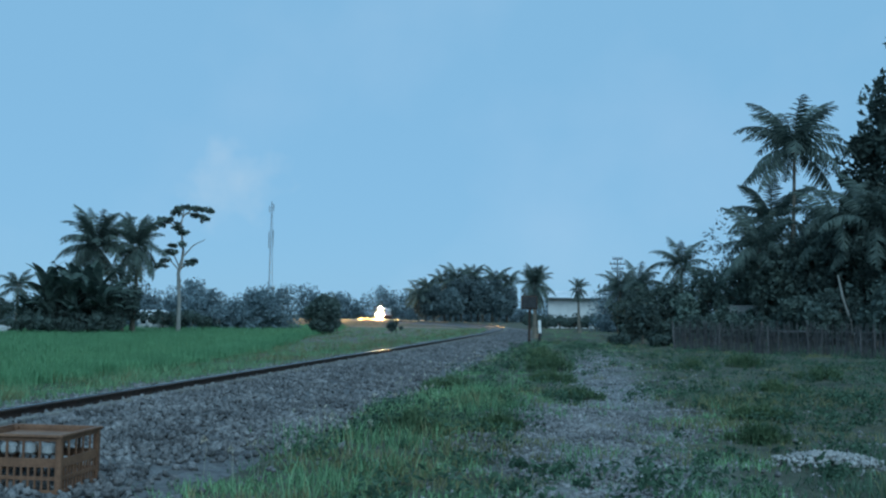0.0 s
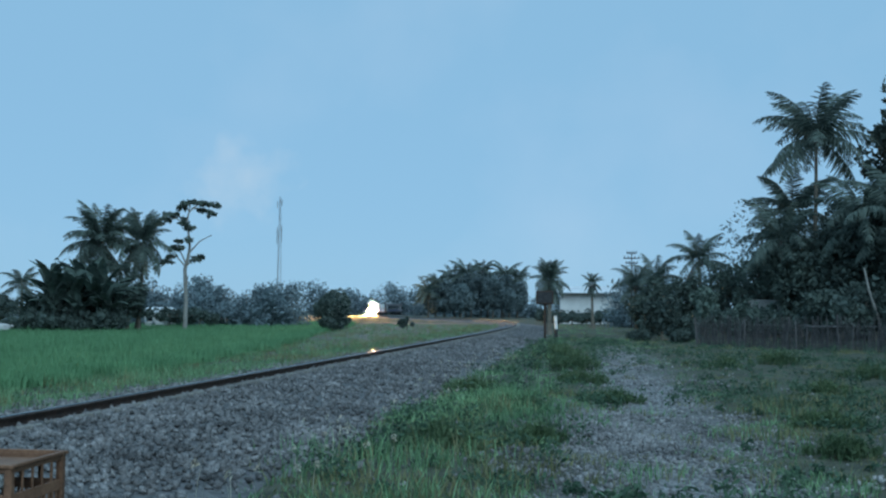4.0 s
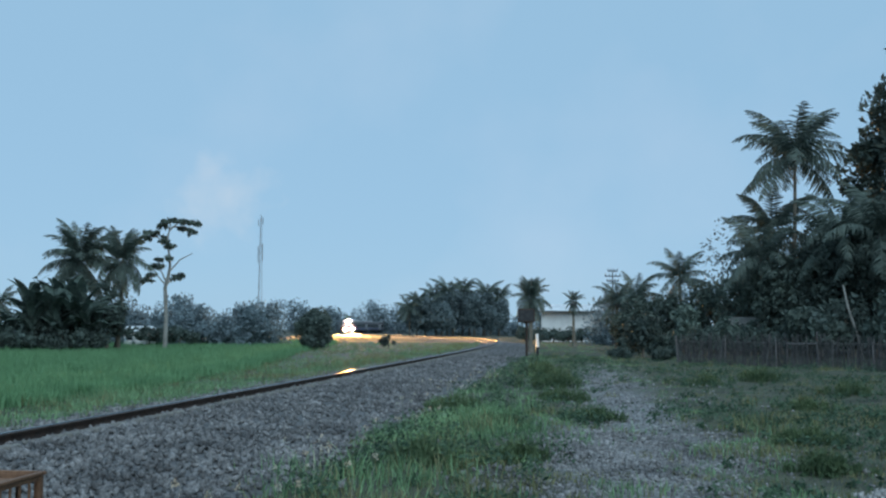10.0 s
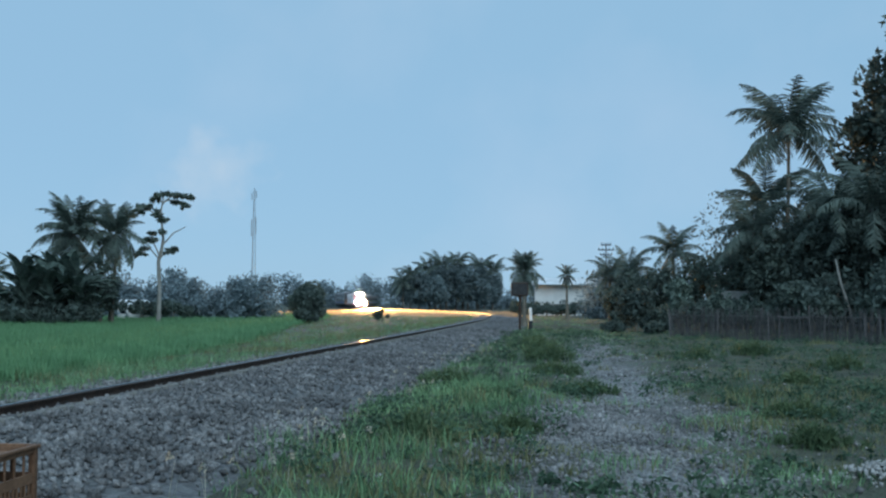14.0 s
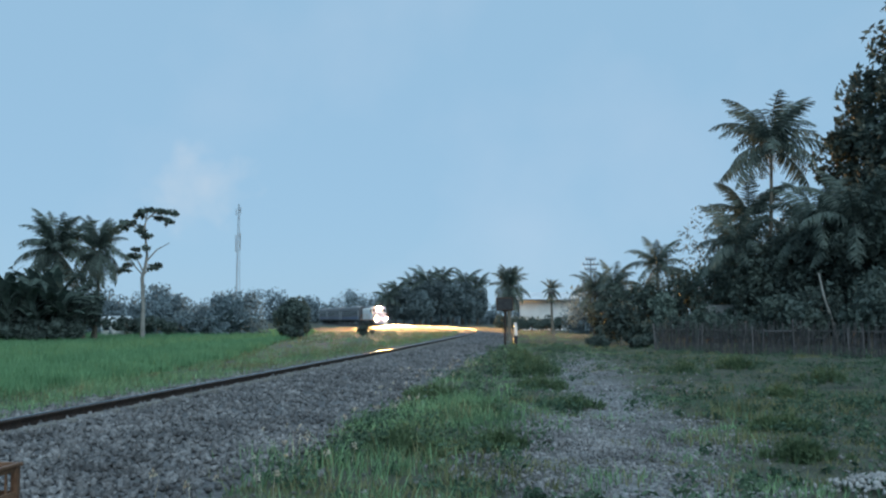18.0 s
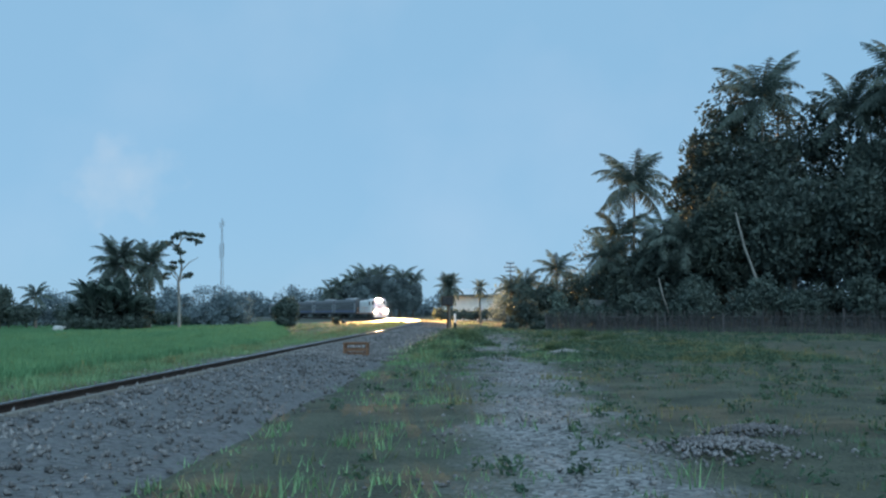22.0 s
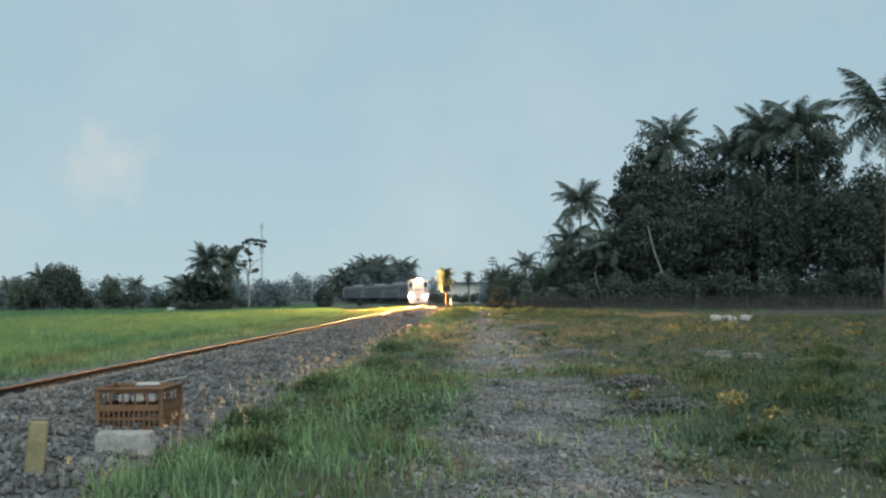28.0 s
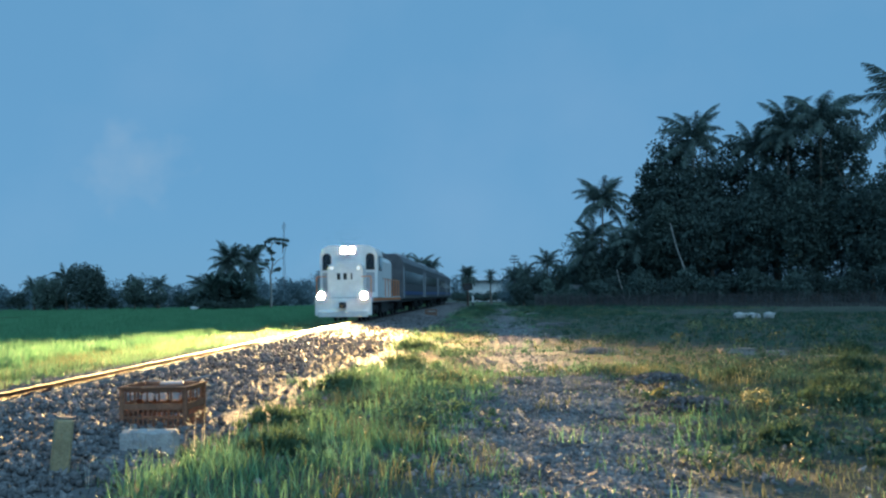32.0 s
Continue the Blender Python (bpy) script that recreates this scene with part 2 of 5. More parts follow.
def gravel_material():
    """Crushed stone seen from a distance, darkened to stand for shaded gaps between stones."""
    m = material("crushed_stone", (0.035, 0.035, 0.036), (0.15, 0.15, 0.152), 2.0, 30, 0.9, 0.6)
    n, l = m.node_tree.nodes, m.node_tree.links
    p = n["Principled BSDF"]
    tc, vor, bn = n.new("ShaderNodeTexCoord"), n.new("ShaderNodeTexVoronoi"), n.new("ShaderNodeBump")
    vor.inputs["Scale"].default_value = 15
    l.new(tc.outputs["Object"], vor.inputs["Vector"])
    mc, hs = n.new("ShaderNodeMix"), n.new("ShaderNodeHueSaturation")
    hs.inputs["Saturation"].default_value, hs.inputs["Value"].default_value = 0.06, 0.19
    l.new(vor.outputs["Color"], hs.inputs["Color"])
    mc.data_type, mc.inputs["Factor"].default_value = "RGBA", 0.55
    l.new(p.inputs["Base Color"].links[0].from_socket, mc.inputs["A"])
    l.new(hs.outputs["Color"], mc.inputs["B"])
    l.new(mc.outputs["Result"], p.inputs["Base Color"])
    bn.inputs["Strength"].default_value, bn.inputs["Distance"].default_value = 0.9, 0.04
    l.new(vor.outputs["Distance"], bn.inputs["Height"])
    l.new(bn.outputs["Normal"], p.inputs["Normal"])
    return m


SOIL, GRAVEL = soil_material(), gravel_material()
EARTH = material("bare_stony_earth", (0.055, 0.05, 0.045), (0.21, 0.19, 0.17), 0.7, 14, 0.95, 0.8)
FIELD = material("wet_field_soil", (0.03, 0.06, 0.02), (0.06, 0.11, 0.035), 0.5, 12, 0.95, 0.6)


# ---- building helpers ----
def mesh_of(name, verts, faces, *mats):
    """A mesh from arrays of corners and equal-sided faces."""
    verts, faces = np.asarray(verts, np.float32), np.asarray(faces, np.int32)
    me = bpy.data.meshes.new(name)
    k = faces.shape[1]
    me.vertices.add(len(verts))
    me.vertices.foreach_set("co", verts.ravel())
    me.loops.add(faces.size)
    me.loops.foreach_set("vertex_index", faces.ravel())
    me.polygons.add(len(faces))
    me.polygons.foreach_set("loop_start", np.arange(0, faces.size, k, dtype=np.int32))
    me.update(calc_edges=True)
    for m in mats:
        me.materials.append(m)
    return me


def mesh_bm(name, bm, *mats):
    me = bpy.data.meshes.new(name)
    bm.to_mesh(me)
    bm.free()
    for m in mats:
        me.materials.append(m)
    return me


def part(name, data, mat, parent, label="", at=None, kind=""):
    """Links a bmesh or mesh as one mesh object under a thing or a part."""
    me = data if isinstance(data, bpy.types.Mesh) else mesh_bm(name, data)
    if mat and not me.materials:
        me.materials.append(mat)
    ob = new(name, me)
    ob.parent = parent
    if at is not None:
        ob.matrix_basis = at
    return tagged(ob, label, kind=kind)


def thing(name, label, category, at=None, group="", kind=""):
    ob = new(name)
    ob.empty_display_size = 0.3
    ob.matrix_basis = at or Matrix()
    return tagged(ob, label, category, group, kind)


def box(bm, x, y, z, sx, sy, sz, bevel=0.0, m=None):
    """A box of that size, its middle at x, y, z, with its edges broken."""
    g = bmesh.ops.create_cube(bm, size=1)["verts"]
    bmesh.ops.scale(bm, vec=(sx, sy, sz), verts=g)
    if m:
        bmesh.ops.transform(bm, matrix=m, verts=g)
    bmesh.ops.translate(bm, vec=(x, y, z), verts=g)
    if bevel:
        bmesh.ops.bevel(bm, geom=list({e for v in g for e in v.link_edges}), offset=bevel, segments=1, affect="EDGES")
    return bm


def boxed(x, y, z, sx, sy, sz, bevel=0.0, m=None):
    return box(bmesh.new(), x, y, z, sx, sy, sz, bevel, m)


def rod(bm, a, b, r, r2=None, n=8):
    """A round bar from a to b."""
    a, b = Vector(a), Vector(b)
    m = Matrix.Translation((a + b) / 2) @ (b - a).to_track_quat("Z", "Y").to_matrix().to_4x4()
    bmesh.ops.create_cone(bm, segments=n, radius1=r, radius2=r if r2 is None else r2, depth=(b - a).length, cap_ends=True, matrix=m)
    return bm


def rods(pairs, r, n=6):
    bm = bmesh.new()
    for a, b in pairs:
        rod(bm, a, b, r, n=n)
    return bm


def tube(points, radii, n=8):
    """A bent, tapering stem through the points."""
    pts = np.array(points, float)
    d = np.gradient(pts, axis=0)
    d /= np.linalg.norm(d, axis=1)[:, None]
    side = np.cross(d, (0.3, 1, 0.05))
    side /= np.linalg.norm(side, axis=1)[:, None]
    up = np.cross(side, d)
    a = np.linspace(0, 2 * np.pi, n, endpoint=False)
    v = pts[:, None] + np.array(radii)[:, None, None] * (np.cos(a)[None, :, None] * side[:, None] + np.sin(a)[None, :, None] * up[:, None])
    i, j = np.meshgrid(np.arange(len(pts) - 1), np.arange(n), indexing="ij")
    k = (j + 1) % n
    f = np.stack([i * n + j, i * n + k, (i + 1) * n + k, (i + 1) * n + j], -1).reshape(-1, 4)
    return v.reshape(-1, 3), f


def merged(name, pieces, *mats):
    """One mesh out of several (corners, four-sided faces) pieces."""
    vs, fs, base = [], [], 0
    for v, f in pieces:
        vs.append(v)
        fs.append(np.asarray(f) + base)
        base += len(v)
    return mesh_of(name, np.concatenate(vs), np.concatenate(fs), *mats)


def smooth_path(knots, at):
    """A smooth curve through the knots (y, x), read at the values given."""
    k = np.array(knots, float)
    y, x = k[:, 0], k[:, 1]
    m = np.gradient(x, y)
    i = np.clip(np.searchsorted(y, at) - 1, 0, len(y) - 2)
    h = y[i + 1] - y[i]
    t = (at - y[i]) / h
    return (2 * t**3 - 3 * t**2 + 1) * x[i] + (t**3 - 2 * t**2 + t) * h * m[i] + (-2 * t**3 + 3 * t**2) * x[i + 1] + (t**3 - t**2) * h * m[i + 1]


# ---- the line: straight beside the camera, then bending away ----
RAIL = 0.35
CANT = -0.21  # the inner rail of the bend lies lower
LINE = [(-300, -6.65), (-100, -6.65), (20, -6.65), (60, -6.65), (85, -7.0), (105, -7.9), (130, -10.2), (155, -15.2), (190, -26.4), (218, -36.6), (260, -53), (283, -60.2), (305, -64.6), (345, -65.5), (420, -60), (600, -45)]
LY = np.linspace(-300, 600, 3601)
LX = smooth_path(LINE, LY)
LX = np.convolve(np.pad(LX, 30, "edge"), np.ones(61) / 61, "valid")
LS = np.concatenate([[0], np.cumsum(np.hypot(np.diff(LX), np.diff(LY)))])
LXD = np.gradient(LX, LY)


def line_at(y):
    return float(np.interp(y, LY, LX)), float(np.interp(y, LY, LXD))


def swept(offsets, y0, y1, step):
    """A strip along the line with the cross-section (offset, height)."""
    ys = np.arange(y0, y1 + 0.01, step)
    xs, sl = np.interp(ys, LY, LX), np.interp(ys, LY, LXD)
    nx, ny = 1 / np.hypot(1, sl), -sl / np.hypot(1, sl)
    o = np.array(offsets, float)
    v = np.stack([xs[:, None] + nx[:, None] * o[None, :, 0], ys[:, None] + ny[:, None] * o[None, :, 0], np.broadcast_to(o[None, :, 1], (len(ys), len(o)))], -1)
    n = len(o)
    i, j = np.meshgrid(np.arange(len(ys) - 1), np.arange(n - 1), indexing="ij")
    f = np.stack([i * n + j, i * n + j + 1, (i + 1) * n + j + 1, (i + 1) * n + j], -1).reshape(-1, 4)
    return v.reshape(-1, 3), f


def bumpy(x, y):
    """Height of the open ground."""
    return 0.05 * np.sin(0.9 * x + 0.4 * y) * np.sin(0.31 * y - 0.5 * x) + 0.03 * np.sin(2.3 * x) * np.sin(1.7 * y + x)


def side_of(x, y):
    return x - np.interp(y, LY, LX)


def ground_height(x, y):
    o = side_of(x, y)
    near = np.clip((o - 3.4) / 0.7, 0, 1)
    far = np.clip((-o - 4.0) / 1.0, 0, 1)
    fade = np.clip(1.5 - np.hypot(x, y) / 200, 0, 1)
    return np.where(o > 0, bumpy(x, y) * near * fade - 0.06 * (1 - near), -0.06 * (1 - far) - 0.12 * far)


def rice_edge(y):
    """How far behind the line the rice begins."""
    return np.interp(y, [25, 42, 67, 129], [4.2, 6.0, 11.0, 19.0])


def build_ground():
    xs = np.concatenate([-np.geomspace(3000, 40, 22), np.arange(-38, 34, 0.7), np.geomspace(36, 3000, 22)])
    ys = np.concatenate([-np.geomspace(3000, 84, 16), np.arange(-82, 92, 0.8), np.geomspace(94, 3500, 30)])
    x, y = np.meshgrid(xs, ys)
    v = np.stack([x, y, ground_height(x, y)], -1).reshape(-1, 3)
    n = len(xs)
    i, j = np.meshgrid(np.arange(len(ys) - 1), np.arange(n - 1), indexing="ij")
    f = np.stack([i * n + j, i * n + j + 1, (i + 1) * n + j + 1, (i + 1) * n + j], -1).reshape(-1, 4)
    g = new("ground", mesh_of("ground", v, f, SOIL))
    tagged(g, "patchy turf and trodden gravel beside the railway", "ground", kind="structure")
    for p in g.data.polygons:
        p.use_smooth = True
    # green field on the far side of the line, down to the woods
    ys = np.arange(-82, 151, 2.0)
    off = np.stack([np.full(len(ys), 150.0), np.full(len(ys), 60.0), rice_edge(ys) + 14, rice_edge(ys) + 0.2, rice_edge(ys) - 0.2], 1)
    v = np.stack([np.interp(ys, LY, LX)[:, None] - off, np.repeat(ys[:, None], 5, 1), np.broadcast_to([0.02, 0.0, -0.01, -0.03, -0.14], off.shape)], -1).reshape(-1, 3)
    i, j = np.meshgrid(np.arange(len(ys) - 1), np.arange(4), indexing="ij")
    f = np.stack([i * 5 + j, i * 5 + j + 1, (i + 1) * 5 + j + 1, (i + 1) * 5 + j], -1).reshape(-1, 4)
    tagged(new("rice_field", mesh_of("rice_field", v, f, FIELD)), "flat wet rice field beyond the track", "field", kind="structure")
    ys = np.arange(28, 150, 2.0)
    off = np.stack([rice_edge(ys) - 0.3, rice_edge(ys) * 0.6 + 1.6, np.full(len(ys), 3.9)], 1)
    v = np.stack([np.interp(ys, LY, LX)[:, None] - off, np.repeat(ys[:, None], 3, 1), np.broadcast_to([-0.1, -0.085, -0.08], off.shape)], -1).reshape(-1, 3)
    i, j = np.meshgrid(np.arange(len(ys) - 1), np.arange(2), indexing="ij")
    f = np.stack([i * 3 + j, i * 3 + j + 1, (i + 1) * 3 + j + 1, (i + 1) * 3 + j], -1).reshape(-1, 4)
    tagged(new("verge", mesh_of("verge", v, f, EARTH)), "bare stony earth between the bend and the rice", "ground", kind="structure")
    v, f = swept([(-4.4, -0.13), (-2.7, -0.08), (-1.7, -0.03), (-0.7, 0.05), (-0.45, 0.10), (0.4, 0.22), (0.72, 0.212), (1.9, 0.17), (2.7, 0.08), (3.6, 0.01), (4.1, -0.09)], -120, 560, 1.0)
    tagged(new("ballast_bed", mesh_of("ballast_bed", v, f, GRAVEL)), "bed of grey crushed stone under the rails", "ballast", kind="structure")


build_ground()


def build_track():
    track = thing("railway_track", "single railway track with rusty rails on sleepers", "railway track", kind="structure")
    prof = np.array([(-0.062, 0.175), (-0.062, 0.19), (-0.012, 0.205), (-0.010, 0.30), (-0.034, 0.315), (-0.034, 0.343)])
    sidep = np.concatenate([prof, prof[::-1] * (-1, 1)])
    for s in (-0.567, 0.567):
        v, f = swept(sidep + (s, CANT * (s < 0)), -120, 560, 1.5)
        r = part("rail", mesh_of("rail", v, f, RUST), RUST, track)
        v, f = swept([(s - 0.034, 0.343 + CANT * (s < 0)), (s - 0.03, RAIL + CANT * (s < 0)), (s + 0.03, RAIL + CANT * (s < 0)), (s + 0.034, 0.343 + CANT * (s < 0))], -120, 560, 1.5)
        part("running_surface", mesh_of("running_surface", v, f, RAILTOP), RAILTOP, r, "worn bright rail head")
    sl = mesh_bm("sleeper", boxed(0, 0, 0.12, 2.0, 0.22, 0.14, 0.02), CONCRETE)
    y = -66.0
    count = 0
    while y < 140:
        x, d = line_at(y)
        if count < 290:
            part("sleeper", sl, None, track, at=pose(x, y, -0.07, 0, -10, -math.degrees(math.atan(d))))
        count += 1
        y += 0.68


build_track()


# ---- plants ----
def frond_mesh(length, droop, seed, pairs=36):
    """One palm frond: arching stalk with hanging leaflets on both sides, growing along +x from the origin."""
    rng = np.random.default_rng(seed)
    n = 12
    t = np.linspace(0, 1, n)
    ang = 0.25 - droop * t**1.3
    dx, dz = np.cos(ang), np.sin(ang)
    px = np.concatenate([[0], np.cumsum(dx[:-1])]) * length / (n - 1)
    pz = np.concatenate([[0], np.cumsum(dz[:-1])]) * length / (n - 1)
    pieces = [tube(np.stack([px, 0 * px, pz], -1), 0.035 * (1 - 0.85 * t) + 0.004, 5)]
    vs = []
    for s in (-1, 1):
        u = np.linspace(0.12, 0.99, pairs) + rng.normal(0, 0.006, pairs)
        x, z, a = np.interp(u, t, px), np.interp(u, t, pz), np.interp(u, t, ang)
        ln = length * 0.21 * np.sin(np.pi * np.clip(u * 0.86 + 0.13, 0, 1)) ** 0.7 * rng.uniform(0.8, 1.15, pairs)
        hang = rng.uniform(0.35, 1.25, pairs)
        w = 0.055 * length / 3.4 + 0.015
        fw = np.stack([np.cos(a), 0 * a, np.sin(a)], -1)
        out = np.stack([0.45 * np.cos(a), s * np.cos(hang), -np.sin(hang)], -1)
        out /= np.linalg.norm(out, axis=1)[:, None]
        b = np.stack([x, 0 * x, z], -1)
        mid = b + out * ln[:, None] * 0.55
        tip = b + out * ln[:, None] + np.stack([0 * x, 0 * x, -0.22 * ln], -1)
        vs.append(np.stack([b - fw * w / 2, b + fw * w / 2, mid + fw * w * 0.6, mid - fw * w * 0.6], 1))
        vs.append(np.stack([mid - fw * w * 0.6, mid + fw * w * 0.6, tip + fw * w * 0.12, tip - fw * w * 0.12], 1))
    v = np.concatenate(vs).reshape(-1, 3)
    pieces.append((v, np.arange(len(v)).reshape(-1, 4)))
    return merged("frond", pieces, PALM_LEAF)


FRONDS = {k: [frond_mesh(3.3, d, 7 * k + i) for i in range(2)] for k, d in enumerate((1.2, 1.6, 1.5, 0.8))}
PALM_GROUP = "coconut palms along the line"


def palm(x, y, top, spread=3.3, lean=0.4, seed=0, n=22, label="tall coconut palm with drooping feathery fronds", tilts=(60, 34, 2, -40)):
    """A coconut palm whose crown springs at the height top."""
    rng = random.Random(seed)
    top -= 0.32 * spread
    p = thing("coconut_palm", label, "palm tree", pose(x, y, -0.05), PALM_GROUP)
    la = rng.uniform(0, 6.28)
    k = 10
    t = np.linspace(0, 1, k)
    off = lean * (1 - (1 - t) ** 2)
    pts = np.stack([off * math.cos(la) - lean * math.cos(la), off * math.sin(la) - lean * math.sin(la), t * top], -1)
    r = 0.17 * (1 - 0.45 * t) + 0.10 * np.exp(-t * 14)
    part("trunk", mesh_of("trunk", *tube(pts, r, 9), BARK), BARK, p)
    s = 1.32 * spread / 3.3
    n = int(n * 0.9)
    for i in range(n):
        u = (i + 0.5) / n
        kind = 0 if u < 0.28 else 1 if u < 0.58 else 2 if u < 0.82 else 3
        tilt = float(np.interp(u, [0.1, 0.43, 0.7, 0.93], tilts)) + rng.uniform(-12, 12)
        m = Matrix.Translation((0, 0, top)) @ pose(0, 0, 0, 0, 0, i * 137.5 + rng.uniform(-14, 14)) @ pose(0, 0, 0, 0, -tilt, 0)
        part("frond", FRONDS[kind][rng.randrange(2)], None, p, at=m @ Matrix.Diagonal((s * rng.uniform(0.85, 1.1), s, s, 1)))
    bm = bmesh.new()
    for i in range(6):
        a = i * 1.05
        bmesh.ops.create_icosphere(bm, subdivisions=1, radius=0.13, matrix=pose(0.24 * math.cos(a), 0.24 * math.sin(a), top - 0.25 - 0.1 * (i % 2)))
    part("coconut_bunch", bm, BAMBOO, p)
    return p


def leaves(centres, radii, per, size, seed, flat=1.0, shell=0.55):
    """Corners and faces of many small leaves gathered in clumps."""
    rng = np.random.default_rng(seed)
    c, r = np.repeat(np.array(centres, float), per, 0), np.repeat(np.array(radii, float), per)
    n = len(c)
    d = rng.normal(size=(n, 3))
    d /= np.linalg.norm(d, axis=1)[:, None]
    q = c + d * (r * (shell + (1 - shell) * rng.random(n) ** 0.6))[:, None] * (1, 1, flat)
    a = rng.normal(size=(n, 3)) + (0, 0, -0.3)
    a /= np.linalg.norm(a, axis=1)[:, None]
    b = np.cross(a, rng.normal(size=(n, 3)))
    b /= np.linalg.norm(b, axis=1)[:, None]
    s = size * rng.uniform(0.6, 1.35, n)[:, None]
    v = np.stack([q - a * s, q + b * s * 0.42 - a * s * 0.1, q + a * s, q - b * s * 0.42 - a * s * 0.1], 1)
    return v.reshape(-1, 3), np.arange(4 * n).reshape(-1, 4)


def crown_clumps(rx, ry, rz, n, seed):
    """Clump middles and sizes that fill an uneven crown."""
    rng = np.random.default_rng(seed)
    d = rng.normal(size=(n, 3))
    d /= np.linalg.norm(d, axis=1)[:, None]
    q = d * (0.3 + 0.6 * rng.random(n) ** 0.6)[:, None] * (rx, ry, rz)
    q[:, 2] = np.where(q[:, 2] < -0.55 * rz, q[:, 2] * 0.5, q[:, 2])
    return q, rng.uniform(0.26, 0.5, n) * min(rx, ry, rz * 1.3)


def tree(x, y, height, width, seed, leaf=TREE_LEAF, size=0.2, clumps=42, per=62, stem=0.3, depth=None, label="broad dark green tree with a dense leafy crown", name="tree", group="trees beside the line", bark=BARK):
    """A broadleaf tree: tapered trunk, limbs and a crown of small leaves. stem: the bare part of its height."""
    rng = random.Random(seed)
    p = thing(name, label, "bush" if name == "bush" else "tree", pose(x, y, -0.06, 0, 0, rng.uniform(0, 360) if depth is None else 0), group)
    rz = height * (1 - stem) / 2 * 0.93
    zc = height - rz * 1.07
    q, r = crown_clumps(width / 2 * 0.85, (depth or width) / 2 * 0.85, rz, clumps, seed)
    q = q + (0, 0, zc)
    k = 7
    t = np.linspace(0, 1, k)
    bend = np.array([rng.uniform(-0.05, 0.05) * height for _ in range(2)])
    rad = 0.022 * height + 0.04
    pts = np.stack([bend[0] * t**2, bend[1] * t**2, t * zc], -1)
    part("trunk", mesh_of("trunk", *tube(pts, rad * (1 - 0.6 * t), 8), bark), bark, p)
    for i in range(6):
        e = q[(i * 5) % len(q)]
        s = pts[3 + i % 3]
        m = (s + e) / 2 + (0, 0, 0.06 * height)
        part("limb", mesh_of("limb", *tube([s, m, e], [rad * 0.4, rad * 0.25, rad * 0.08], 5), bark), bark, p)
    part("crown", mesh_of("crown", *leaves(q, r, per, size, seed), leaf), leaf, p, kind="stuff")
    return p


def bush(x, y, height, width, seed, leaf=DARK_LEAF, size=0.16, clumps=20, per=60, label="low dark shrub with small leaves", group="shrubs beside the fence"):
    return tree(x, y, height, width, seed, leaf, size, clumps, per, 0.08, None, label, "bush", group)


def banana_leaf_mesh(seed):
    """One broad banana leaf along +x, folded along its rib and torn at the edge."""
    rng = np.random.default_rng(seed)
    n = 11
    t = np.linspace(0, 1, n)
    ang = 0.95 - 1.4 * t**1.4
    px = np.concatenate([[0], np.cumsum(np.cos(ang)[:-1])]) * 2.2 / (n - 1)
    pz = np.concatenate([[0], np.cumsum(np.sin(ang)[:-1])]) * 2.2 / (n - 1)
    w = 0.25 * np.sin(np.pi * np.clip(t * 0.9 + 0.08, 0, 1)) ** 0.6
    pieces = [tube(np.stack([px, 0 * px, pz], -1), 0.03 * (1 - 0.8 * t), 5)]
    for s in (-1, 1):
        v = []
        for i in range(n - 1):
            if rng.random() < 0.12:
                continue
            a, b = w[i] * rng.uniform(0.8, 1.05), w[i + 1] * rng.uniform(0.8, 1.05)
            v += [(px[i], 0, pz[i]), (px[i + 1], 0, pz[i + 1]), (px[i + 1], s * b, pz[i + 1] - 0.3 * b), (px[i], s * a, pz[i] - 0.3 * a)]
        pieces.append((np.array(v), np.arange(len(v)).reshape(-1, 4)))
    return merged("leaf", pieces, BANANA_LEAF)


BANANA = [banana_leaf_mesh(i) for i in range(3)]


def banana(x, y, height, seed, n=12):
    rng = random.Random(seed)
    p = thing("banana_plant", "banana plant with broad torn leaves", "banana plant", pose(x, y, -0.05), "banana plants at the field's edge")
    h = height * 0.46
    part("stem", mesh_of("stem", *tube([(0, 0, 0), (0.03, 0, h / 2), (0, 0.02, h)], [0.14, 0.11, 0.07], 7), BANANA_LEAF), BANANA_LEAF, p)
    s = height / 2.9
    for i in range(n):
        m = Matrix.Translation((0, 0, h - 0.03)) @ pose(0, 0, 0, 0, 0, i * 137.5 + rng.uniform(-20, 20)) @ pose(0, 0, 0, 0, rng.uniform(-48, 14), 0)
        part("leaf", BANANA[i % 3], None, p, at=m @ Matrix.Diagonal((s, s, s, 1)))
    return p


